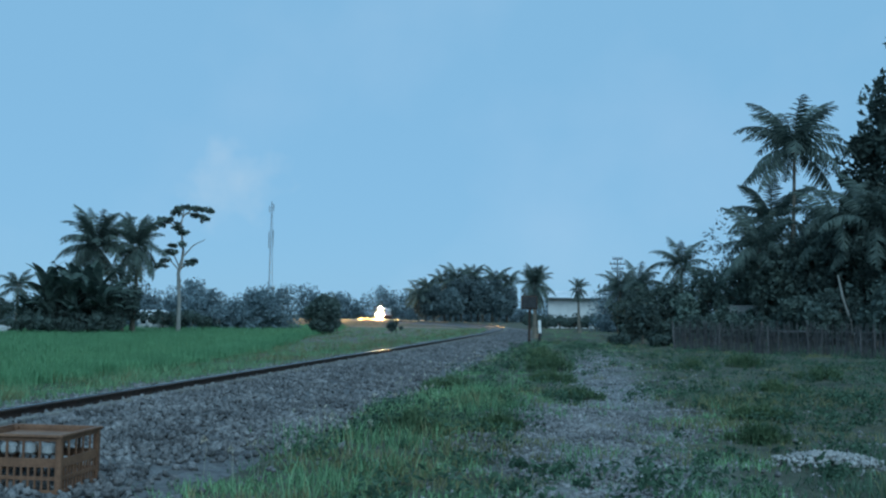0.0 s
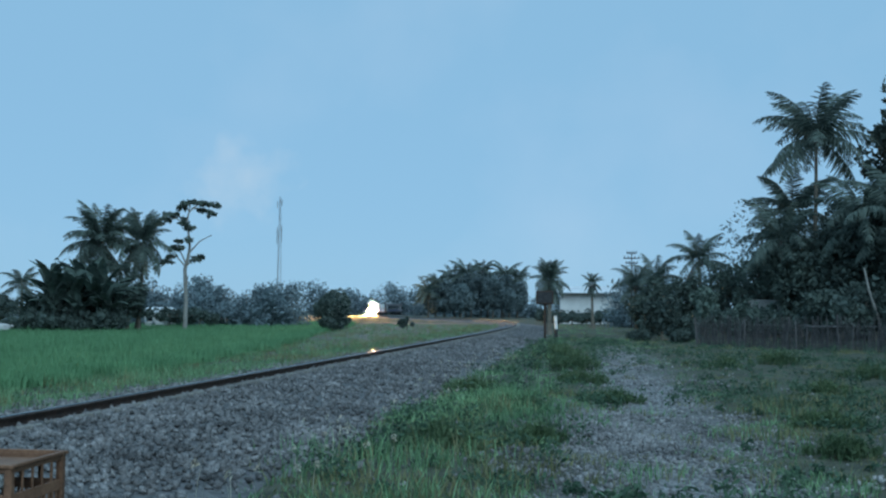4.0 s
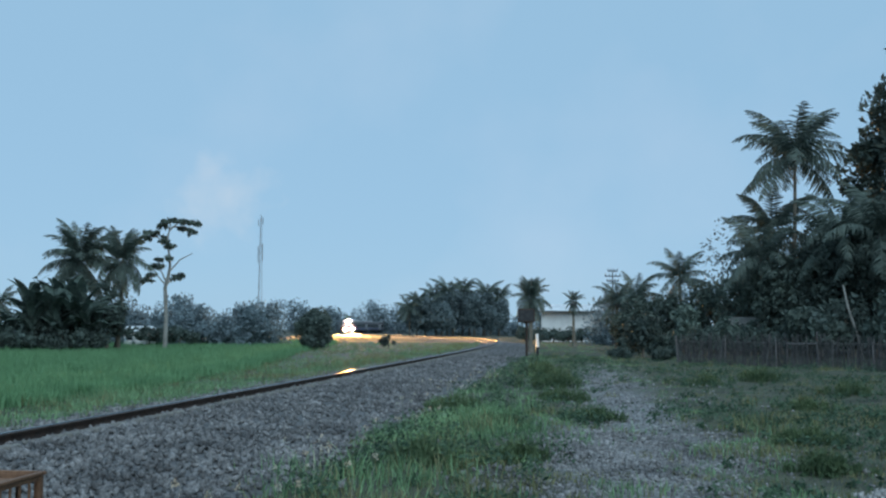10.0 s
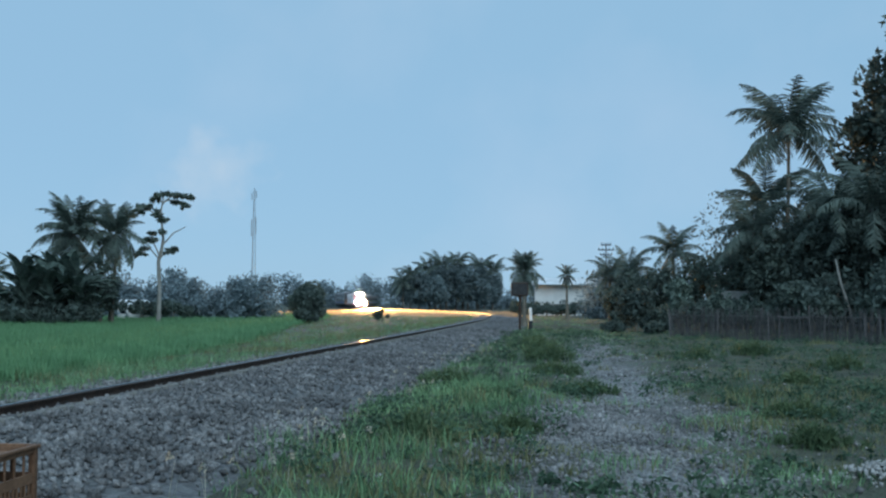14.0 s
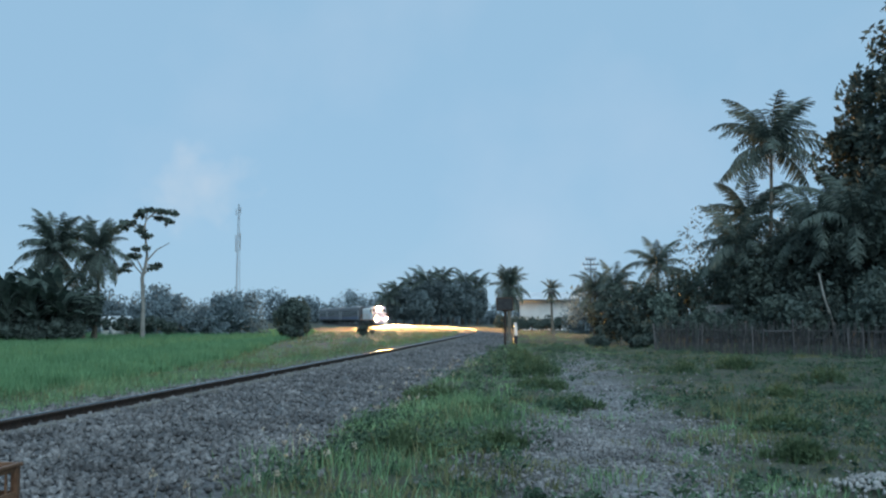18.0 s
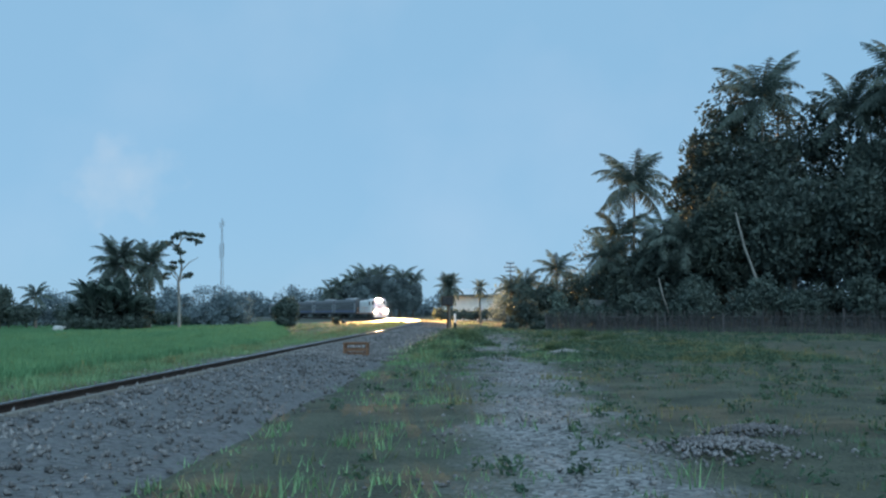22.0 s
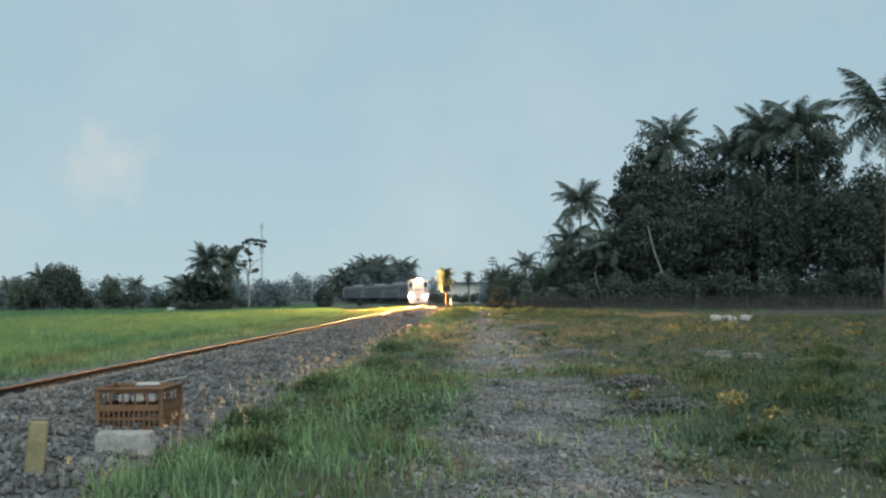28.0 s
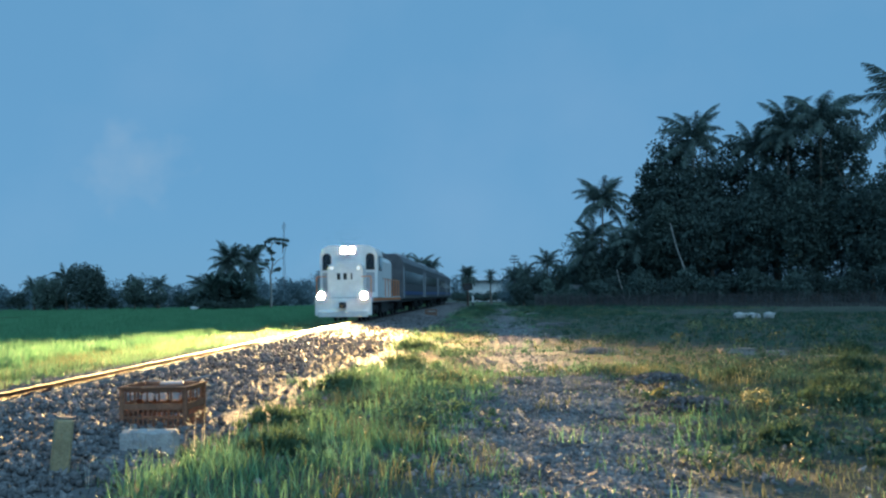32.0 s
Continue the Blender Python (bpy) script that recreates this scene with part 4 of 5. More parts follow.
TUFTS = [(-0.6, 11.7, 0.36, 0.5), (0.35, 18.4, 0.32, 0.9), (-0.55, 28.4, 0.7, 1.3), (2.6, 11.4, 0.34, 0.5), (5.6, 33.7, 0.6, 1.2), (-1.65, 11.7, 0.38, 0.9), (3.1, 14.6, 0.36, 0.7), (3.6, 30.2, 0.45, 1.0), (-1.2, 16.5, 0.3, 0.8), (-0.2, 22.5, 0.4, 1.0), (-2.2, 20.0, 0.4, 0.9), (-1.1, 36.0, 0.7, 1.2), (4.4, 21.0, 0.4, 0.8), (6.4, 26.0, 0.45, 1.1),
         (5.3, -49.5, 0.4, 0.8), (3.0, -55.3, 0.3, 0.5), (4.0, -48.4, 0.36, 0.8), (4.4, -52.2, 0.42, 0.9), (6.6, -46.0, 0.45, 0.9), (-2.4, -53.6, 0.36, 0.7), (-1.9, -56.0, 0.34, 0.6), (-2.3, -49.0, 0.4, 0.9), (-1.7, -44.0, 0.45, 1.0), (8.2, -41.0, 0.5, 1.0), (3.6, -57.2, 0.3, 0.6), (-2.0, -37.0, 0.45, 1.0)]
tufts = merged("tall_grass", [grass_tuft(x, y, h, w, 400 + i) for i, (x, y, h, w) in enumerate(TUFTS)], TUFT)
tagged(new("tall_grass", tufts), "tall dark green clumps of grass and weeds", "grass", kind="stuff")


def build_seed_heads():
    """Thin stalks with pale seed heads along the edge of the ballast."""
    rng = np.random.default_rng(23)
    y = np.concatenate([rng.uniform(-58, -38, 90), rng.uniform(7, 34, 70)])
    x = -2.75 + 0.35 * np.sin(0.9 * y) + rng.normal(0, 0.28, len(y))
    h = rng.uniform(0.22, 0.46, len(y))
    q = np.stack([x, y, ground_height(x, y) - 0.02], -1)
    v, f = blades(q, h, 2, 0.01, 0.003, 24, 0.4)
    tip = q + np.stack([rng.normal(0, 0.05, len(y)), rng.normal(0, 0.05, len(y)), 0.9 * h], -1)
    lv, lf = leaves(tip, np.full(len(y), 0.035), 9, 0.02, 25, 1.3, 0.1)
    tri = np.concatenate([lf[:, (0, 1, 2)], lf[:, (0, 2, 3)]]) + len(v)
    me = mesh_of("seed_heads", np.concatenate([v, lv]), np.concatenate([f, tri]), SEED)
    tagged(new("seed_heads", me), "pale seed heads on thin grass stalks", "grass", kind="stuff")


build_seed_heads()


# ---- trackside things ----
def build_sign():
    p = thing("trackside_sign", "dark rusty metal box sign on a thin post", "sign", pose(-2.7, 62, -0.1, 0, 0, 4))
    part("post", rod(bmesh.new(), (0, 0, 0), (0, 0, 2.1), 0.075, 0.07, 10), RUST, p)
    part("sign_box", boxed(-0.02, -0.02, 2.46, 0.98, 0.3, 0.78, 0.03), RUST, p)
    part("sign_face", boxed(-0.02, -0.178, 2.46, 0.84, 0.01, 0.62), DARK_METAL, p, "dark face plate")
    part("bracket", boxed(0, 0.02, 2.05, 0.3, 0.12, 0.06, 0.01), RUST, p)
    s = thing("marker_post", "short white-topped marker post beside the sign", "post", pose(-2.1, 62.4, -0.06, 0, 0, 8))
    part("post", boxed(0, 0, 0.3, 0.2, 0.2, 0.62, 0.02), DARK_METAL, s)
    part("post_top", boxed(0.0, 0, 0.98, 0.16, 0.18, 0.76, 0.02, pose(0, 0, 0, 0, -4)), WHITE_PAINT, s, "white painted upper half")


def build_fence():
    f = thing("bamboo_fence", "dark weathered fence of close thin sticks", "fence")
    pole = mesh_bm("fence_post", rod(bmesh.new(), (0, 0, -0.1), (0, 0, 1.45), 0.05, 0.035, 7), BAMBOO)
    stick = [(5.0, 53), (15.5, 41), (27, 30), (40, 20)]
    rng = random.Random(4)
    sticks = bmesh.new()
    for (x0, y0), (x1, y1) in zip(stick, stick[1:]):
        n = int(math.hypot(x1 - x0, y1 - y0) / 2.4)
        d = Vector((x1 - x0, y1 - y0, 0))
        for i in range(n):
            u = Vector((x0, y0, 0)) + d * (i / n)
            part("fence_post", pole, None, f, at=pose(u.x, u.y, 0, rng.uniform(-5, 5), rng.uniform(-5, 5), 0) @ Matrix.Diagonal((1, 1, rng.uniform(0.8, 1.1), 1)))
            for k in range(70):
                w = u + d * ((k + rng.random()) / 70 / n)
                h = rng.uniform(0.9, 1.5)
                rod(sticks, (w.x, w.y, -0.05), (w.x + rng.uniform(-0.08, 0.08), w.y, h), 0.02, 0.01, 4)
        for z in (0.35, 0.7, 1.02):
            part("rail", rods([((x0, y0, z), (x1, y1, z + 0.04))], 0.015, 5), BAMBOO, f)
    # a pale frame of thin poles stands against the fence
    for x, y, h, lean in ((6.9, 50.65, 1.35, 1), (8.8, 48.4, 1.25, -2), (9.15, 48.0, 1.1, 2), (10.25, 46.7, 1.12, -6), (10.65, 46.3, 1.2, 3), (12.4, 44.3, 1.2, -3)):
        part("pale_pole", rod(bmesh.new(), (0, 0, -0.1), (0, 0, h), 0.032, 0.025, 7), BAMBOO, f, "bare pole", pose(x, y, 0, 0, lean, 0))
    part("crossbar", rods([((9.15, 47.95, 1.0), (10.15, 46.75, 1.02))], 0.025), BAMBOO, f)
    part("infill", sticks, BAMBOO, f, kind="stuff")


def build_shed():
    h = thing("shed", "long low white shed with a pale sheet roof", "shed", pose(-0.35, 150, -0.05))
    part("wall", boxed(0, 2, 2.1, 8.2, 4, 4.2), PLASTER, h)
    part("roof", boxed(0, 0.55, 4.75, 9.0, 3.3, 0.1, 0.0, pose(0, 0, 0, 17)), ROOF_SHEET, h, "pale corrugated sheet roof")
    part("roof", boxed(0, 3.5, 4.75, 9.0, 3.3, 0.1, 0.0, pose(0, 0, 0, -17)), ROOF_SHEET, h)
    # dark strip standing in for the shadow line under the roof's edge
    part("eave_shadow_strip", boxed(0, -1.0, 4.2, 9.0, 0.1, 0.08), DARK_METAL, h)
    for i in range(7):
        bush(-6.5 + 1.9 * i, 143 + (i % 2), 2.0, 3.2, 260 + i, group="shrubs before the shed")
        bush(-6.0 + 1.75 * i, 139 + (i % 2), 1.5, 3.4, 270 + i, group="shrubs before the shed")


def build_house(x, y, s, turn):
    h = thing("house", "small distant white-walled house with a low roof", "house", pose(x, y, -0.05, 0, 0, turn), "houses behind the field")
    part("wall", boxed(0, 0, 1.1 * s, 4 * s, 3 * s, 2.2 * s), PLASTER, h)
    bm = bmesh.new()
    box(bm, 0, -0.85 * s, 2.55 * s, 4.6 * s, 2.0 * s, 0.08, 0, pose(0, 0, 0, 26))
    box(bm, 0, 0.85 * s, 2.55 * s, 4.6 * s, 2.0 * s, 0.08, 0, pose(0, 0, 0, -26))
    part("roof", bm, ROOF_SHEET, h)
    for k in (-1, 1):
        part("window", boxed(k * s, -1.51 * s, 1.2 * s, 0.8 * s, 0.05, 0.8 * s), GLASS, h)


def build_tower():
    t = thing("radio_tower", "tall thin grey lattice radio tower", "tower", pose(-35.75, 120, -0.05))
    H = 14.6
    legs = [(math.cos(a), math.sin(a)) for a in (0.5, 2.6, 4.7)]
    at = lambda c, z: (c[0] * (0.36 - 0.019 * z), c[1] * (0.36 - 0.019 * z), z)
    for c in legs:
        part("leg", rod(bmesh.new(), at(c, 0), at(c, H), 0.028, 0.018, 6), TOWER_STEEL, t)
    br = []
    n = 15
    for i in range(n):
        z0, z1 = i * H / n, (i + 1) * H / n
        for j in range(3):
            br += [(at(legs[j], z0), at(legs[(j + 1) % 3], z1)), (at(legs[j], z1), at(legs[(j + 1) % 3], z1))]
    part("lattice", rods(br, 0.012, 4), TOWER_STEEL, t)
    for z in (9.2, 9.9, 10.4, 13.4):
        for k in (-1, 1):
            part("antenna", rod(bmesh.new(), (0.25 * k, -0.1, z + 0.1 * k), (0.25 * k, -0.1, z + 0.75 + 0.1 * k), 0.05, 0.05, 6), TOWER_STEEL, t)


def build_pole():
    u = thing("utility_pole", "utility pole with short crossarms above the shrubs", "utility pole", pose(3.9, 110, -0.05))
    part("pole", rod(bmesh.new(), (0, 0, 0), (0, 0, 7.8), 0.08, 0.05, 8), DARK_METAL, u)
    for z, w in ((7.6, 0.5), (7.1, 0.8), (6.6, 0.6)):
        a = part("crossarm", boxed(0, -0.1, z, 2 * w, 0.1, 0.1, 0.01), DARK_METAL, u)
        for k in (-0.9, -0.4, 0.4, 0.9):
            part("insulator", rod(bmesh.new(), (k * w, -0.1, z + 0.05), (k * w, -0.1, z + 0.26), 0.06, 0.03, 7), DARK_METAL, a)


def build_crate(x, y, turn, label):
    """An open plastic crate with lattice sides."""
    c = thing("crate", label, "crate", pose(x, y, 0.0, 0, 0, turn), "crates beside the ballast")
    w, d, h = 0.76, 0.72, 0.5
    for sx in (-1, 1):
        for sy in (-1, 1):
            part("corner_post", boxed(sx * (w / 2 - 0.02), sy * (d / 2 - 0.02), h / 2, 0.05, 0.05, h, 0.008), CRATE_BROWN, c)

    def lattice(length):
        bm = bmesh.new()
        for z, t in ((0.04, 0.08), (0.17, 0.03), (0.29, 0.07), (h - 0.025, 0.035)):
            box(bm, 0, 0, z, length - 0.06, 0.014, t, 0.002)
        n = int(length / 0.13)
        for i in range(n + 1):
            box(bm, (i / n - 0.5) * (length - 0.08), 0, 0.4, 0.02, 0.012, 0.16, 0.002)
        n = int(length / 0.06)
        for i in range(n + 1):
            box(bm, (i / n - 0.5) * (length - 0.08), 0, 0.17, 0.018, 0.012, 0.2, 0.002)
        return bm

    long_side, short_side = mesh_bm("side_wall", lattice(w), CRATE_BROWN), mesh_bm("side_wall", lattice(d), CRATE_BROWN)
    for s in (-1, 1):
        part("side_wall", long_side, None, c, at=pose(0, s * (d / 2 - 0.012), 0))
        part("side_wall", short_side, None, c, at=pose(s * (w / 2 - 0.012), 0, 0, 0, 0, 90))
    bm = bmesh.new()
    for s in (-1, 1):
        box(bm, 0, s * d / 2, h, w + 0.04, 0.03, 0.025, 0.005)
        box(bm, s * w / 2, 0, h + 0.002, 0.03, d - 0.04, 0.025, 0.005)
    part("rim", bm, CRATE_BROWN, c)
    part("bottom", boxed(0, 0, 0.03, w - 0.06, d - 0.06, 0.03, 0.004), CRATE_BROWN, c)
    part("tray", boxed(0.0, 0.03, 0.455, w - 0.08, d - 0.12, 0.02, 0.004), CRATE_BROWN, c, "brown inner tray")
    for i in (1, 2, 3):
        part("packet", boxed(-0.24 + 0.155 * i, -d / 2 + 0.09, 0.39, 0.12, 0.1, 0.09, 0.02, pose(0, 0, 0, 0, 0, 9 * (i % 3) - 8)), SACKCLOTH, c, "white packet inside")


def rough_block(name, label, category, x, y, z, sx, sy, sz, turn, mat, seed, group=""):
    """A broken slab or stone with chipped corners."""
    rng = random.Random(seed)
    bm = bmesh.new()
    bmesh.ops.create_cube(bm, size=1)
    bmesh.ops.subdivide_edges(bm, edges=bm.edges[:], cuts=2, use_grid_fill=True)
    for v in bm.verts:
        v.co += Vector([rng.uniform(-0.05, 0.05) for _ in range(3)])
        v.co = Vector((v.co.x * sx, v.co.y * sy, v.co.z * sz + sz / 2))
    bmesh.ops.bevel(bm, geom=bm.edges[:], offset=min(sx, sy, sz) * 0.04, segments=1, affect="EDGES")
    ob = new(name, mesh_bm(name, bm, mat))
    ob.matrix_basis = pose(x, y, z, 0, 0, turn)
    return tagged(ob, label, category, group)


def sack(x, y, turn, seed, label="filled white sack lying at the grove's edge", size=0.8):
    bm = bmesh.new()
    bmesh.ops.create_icosphere(bm, subdivisions=3, radius=1)
    for v in bm.verts:
        n = noise.noise(v.co * 2.2 + Vector((seed, 0, 0)))
        v.co *= 1 + 0.3 * n
        v.co = Vector((math.copysign(abs(v.co.x) ** 0.7, v.co.x) * 0.55, v.co.y * 0.38, max(math.copysign(abs(v.co.z) ** 0.75, v.co.z), -0.8) * 0.36 + 0.28))
    s = thing("white_sack", label, "sack", pose(x, y, 0, 0, 0, turn) @ Matrix.Diagonal((size, size, size, 1)), "white sacks")
    body = part("sack_body", bm, SACKCLOTH, s)
    for q in body.data.polygons:
        q.use_smooth = True
    part("tied_end", rod(bmesh.new(), (0.5, 0, 0.36), (0.72, 0.03, 0.5), 0.07, 0.13, 8), SACKCLOTH, s)


build_sign()
build_fence()
build_shed()
build_house(-52, 104, 1.0, 8)
build_house(-38.3, 92, 0.55, -5)
hut = thing("hut", "small grey-walled hut half hidden in the grove", "hut", pose(12.0, 73.4, -0.05, 0, 0, -8))
part("wall", boxed(0, 0, 1.0, 3.0, 2.2, 2.1), CONCRETE, hut)
part("roof", boxed(0, -0.75, 2.2, 3.5, 1.9, 0.07, 0, pose(0, 0, 0, 20)), CONCRETE, hut, "pale sheet roof")
part("roof", boxed(0, 0.85, 2.2, 3.5, 1.7, 0.07, 0, pose(0, 0, 0, -20)), CONCRETE, hut)
part("door", boxed(-0.5, -1.11, 0.9, 0.8, 0.04, 1.7), BAMBOO, hut)
build_tower()
build_pole()
build_crate(-3.95, 6.22, 1, "open brown plastic crate with lattice sides on the ballast")
build_crate(-3.66, -53.75, -2, "open brown plastic crate beside the pale block")
packet = thing("packet", "flat white packet lying on the crate's rim", "packet", pose(-3.52, -53.9, 0.515, 0, 0, 12))
part("wrapper", boxed(0, 0, 0.02, 0.26, 0.16, 0.04, 0.015), SACKCLOTH, packet)
part("straw", rods([((0.1, 0.02, 0.035), (0.42, 0.1, 0.09))], 0.006, 5), SACKCLOTH, packet)
rough_block("stone_block", "pale squared stone block lying by the crate", "block", -3.24, -55.6, -0.02, 0.53, 0.26, 0.23, 3, PALE_STONE, 3)
p = thing("concrete_post", "short yellowed square concrete post", "post", pose(-3.56, -57.0, -0.01, 2, 5, 28))
part("shaft", boxed(0, 0, 0.25, 0.15, 0.14, 0.5, 0.015), YELLOW_POST, p)
part("cap", boxed(0, 0, 0.51, 0.13, 0.12, 0.02, 0.005), CONCRETE, p)
for i, (x, y, turn, size) in enumerate([(13.0, -8.9, 10, 0.55), (13.65, -8.7, -35, 0.5), (14.5, -9.0, 25, 0.55), (14.05, -8.4, 65, 0.42)]):
    sack(x, y, turn, 1 + i, size=size)
sack(-35.0, 60.2, 20, 6, "white bundle lying at the field's edge before the bananas", 0.8)


def dry_plant(x, y, h, seed):
    """A withered weed with pale leaves."""
    rng = random.Random(seed)
    p = thing("dry_plant", "withered pale plant standing in the grass", "plant", pose(x, y, -0.02), "withered plants")
    tops = []
    for i in range(4):
        a = i * 1.7 + rng.random()
        e = (0.35 * h * math.cos(a), 0.35 * h * math.sin(a), h * rng.uniform(0.7, 1))
        part("stem", mesh_of("stem", *tube([(0, 0, 0), (e[0] * 0.3, e[1] * 0.3, e[2] * 0.6), e], [0.008, 0.006, 0.003], 5), DRY_GRASS), DRY_GRASS, p)
        tops.append(e)
    part("leaves", mesh_of("leaves", *leaves(tops, [0.3 * h] * 4, 14, 0.05, seed, 0.8, 0.1), DRY_GRASS), DRY_GRASS, p, kind="stuff")


dry_at = random.Random(8)
for i in range(12):
    dry_plant(dry_at.uniform(6.2, 10.4), dry_at.uniform(-39, -27), dry_at.uniform(0.4, 0.65), 20 + i)
for i, (x, y, h) in enumerate([(3.14, -53.3, 0.34), (3.4, -54.0, 0.22), (2.3, -51.5, 0.2), (5.2, -36.0, 0.35), (6.6, -37.5, 0.3)]):
    dry_plant(x, y, h, i)
SLABS = [(5.75, -40.6, 0.75, 0.45, 0.2, 8), (6.55, -41.0, 0.5, 0.45, 0.15, -20), (7.05, -43.2, 0.45, 0.3, 0.16, 15), (2.3, -30.5, 0.5, 0.4, 0.14, 40)]
for i, (x, y, a, b, h, r) in enumerate(SLABS):
    rough_block("broken_slab", "broken grey concrete slab half sunk in grass", "rubble", x, y, -0.05, a, b, h, r, CONCRETE, 50 + i, "broken slabs")


# ---- the train ----
def wheelset(parent, y):
    for s in (-1, 1):
        w = part("wheel", rod(bmesh.new(), (s * 0.50, y, 0.46), (s * 0.63, y, 0.46), 0.46, 0.44, 20), DARK_METAL, parent)
        part("tyre", rod(bmesh.new(), (s * 0.55, y, 0.46), (s * 0.61, y, 0.46), 0.468, 0.468, 20), RAILTOP, w)
    part("axle", rod(bmesh.new(), (-0.5, y, 0.46), (0.5, y, 0.46), 0.08, 0.08, 8), DARK_METAL, parent)


def bogie(parent, y, axles):
    b = part("bogie", bmesh.new(), DARK_METAL, parent)
    bm = bmesh.new()
    span = (len(axles) - 1) * 1.7 + 1.5
    for s in (-1, 1):
        box(bm, s * 0.92, y, 0.62, 0.16, span, 0.26, 0.03)
        for a in axles:
            box(bm, s * 0.92, y + a, 0.48, 0.22, 0.34, 0.36, 0.04)
    box(bm, 0, y, 0.66, 1.7, 0.5, 0.22, 0.03)
    bm.to_mesh(b.data)
    bm.free()
    for a in axles:
        wheelset(b, y + a)


def lamp(parent, x, y, z, r):
    """A round lamp deep in its barrel, shining towards -y; the barrel's mouth is at y."""
    # the barrel's depth is added to narrow the beam and cut side light
    n, deep = 20, 0.4
    a = np.linspace(0, 2 * np.pi, n, endpoint=False)
    ring = lambda rad, yy: np.stack([x + rad * np.cos(a), np.full(n, yy), z + rad * np.sin(a)], -1)
    v = np.concatenate([ring(r * 1.04, y + deep), ring(r * 1.04, y), ring(r * 1.2, y), ring(r * 1.2, y + deep + 0.02)])
    i = np.arange(n)
    j = (i + 1) % n
    f = np.concatenate([np.stack([k * n + i, k * n + j, (k + 1) * n + j, (k + 1) * n + i], -1) for k in range(3)])
    barrel = part("headlamp", mesh_of("headlamp", v, f, DARK_METAL), DARK_METAL, parent)
    bm = bmesh.new()
    bmesh.ops.create_circle(bm, cap_ends=True, segments=20, radius=r, matrix=Matrix.Translation((x, y + deep - 0.02, z)) @ pose(0, 0, 0, 90))
    part("lens", bm, HEADLIGHT, barrel, "glowing warm white lamp lens")
    part("lamp_back", rod(bmesh.new(), (x, y + deep + 0.005, z), (x, y + deep + 0.06, z), r * 1.2, r * 0.9, 20), DARK_METAL, barrel)


def rounded_shell(w, y0, y1, z0, z1, shoulder):
    """A body shell with sloping shoulders, closed at both ends."""
    s = [(-w / 2, z0), (w / 2, z0), (w / 2, z1 - shoulder), (w / 2 - shoulder * 0.35, z1 - shoulder * 0.35), (w / 2 - shoulder, z1), (-w / 2 + shoulder, z1), (-w / 2 + shoulder * 0.35, z1 - shoulder * 0.35), (-w / 2, z1 - shoulder)]
    bm = bmesh.new()
    a = [bm.verts.new((x, y0, z)) for x, z in s]
    b = [bm.verts.new((x, y1, z)) for x, z in s]
    bm.faces.new(a)
    bm.faces.new(b[::-1])
    for i in range(len(s)):
        j = (i + 1) % len(s)
        bm.faces.new((a[j], a[i], b[i], b[j]))
    bmesh.ops.recalc_face_normals(bm, faces=bm.faces[:])
    bmesh.ops.bevel(bm, geom=[e for e in bm.edges if abs(e.verts[0].co.y - e.verts[1].co.y) < 0.01], offset=0.05, segments=2, affect="EDGES")
    return bm


def arched(x, y, z, w, h, thick):
    """A plate with a round top, its foot at z, facing -y."""
    r = w / 2
    ring = [(-r, 0), (r, 0)] + [(r * math.cos(a), h - r + r * math.sin(a)) for a in np.linspace(0, math.pi, 9)]
    bm = bmesh.new()
    a = [bm.verts.new((x + u, y - thick / 2, z + v)) for u, v in ring]
    b = [bm.verts.new((x + u, y + thick / 2, z + v)) for u, v in ring]
    bm.faces.new(a)
    bm.faces.new(b[::-1])
    for i in range(len(ring)):
        j = (i + 1) % len(ring)
        bm.faces.new((a[j], a[i], b[i], b[j]))
    return bm


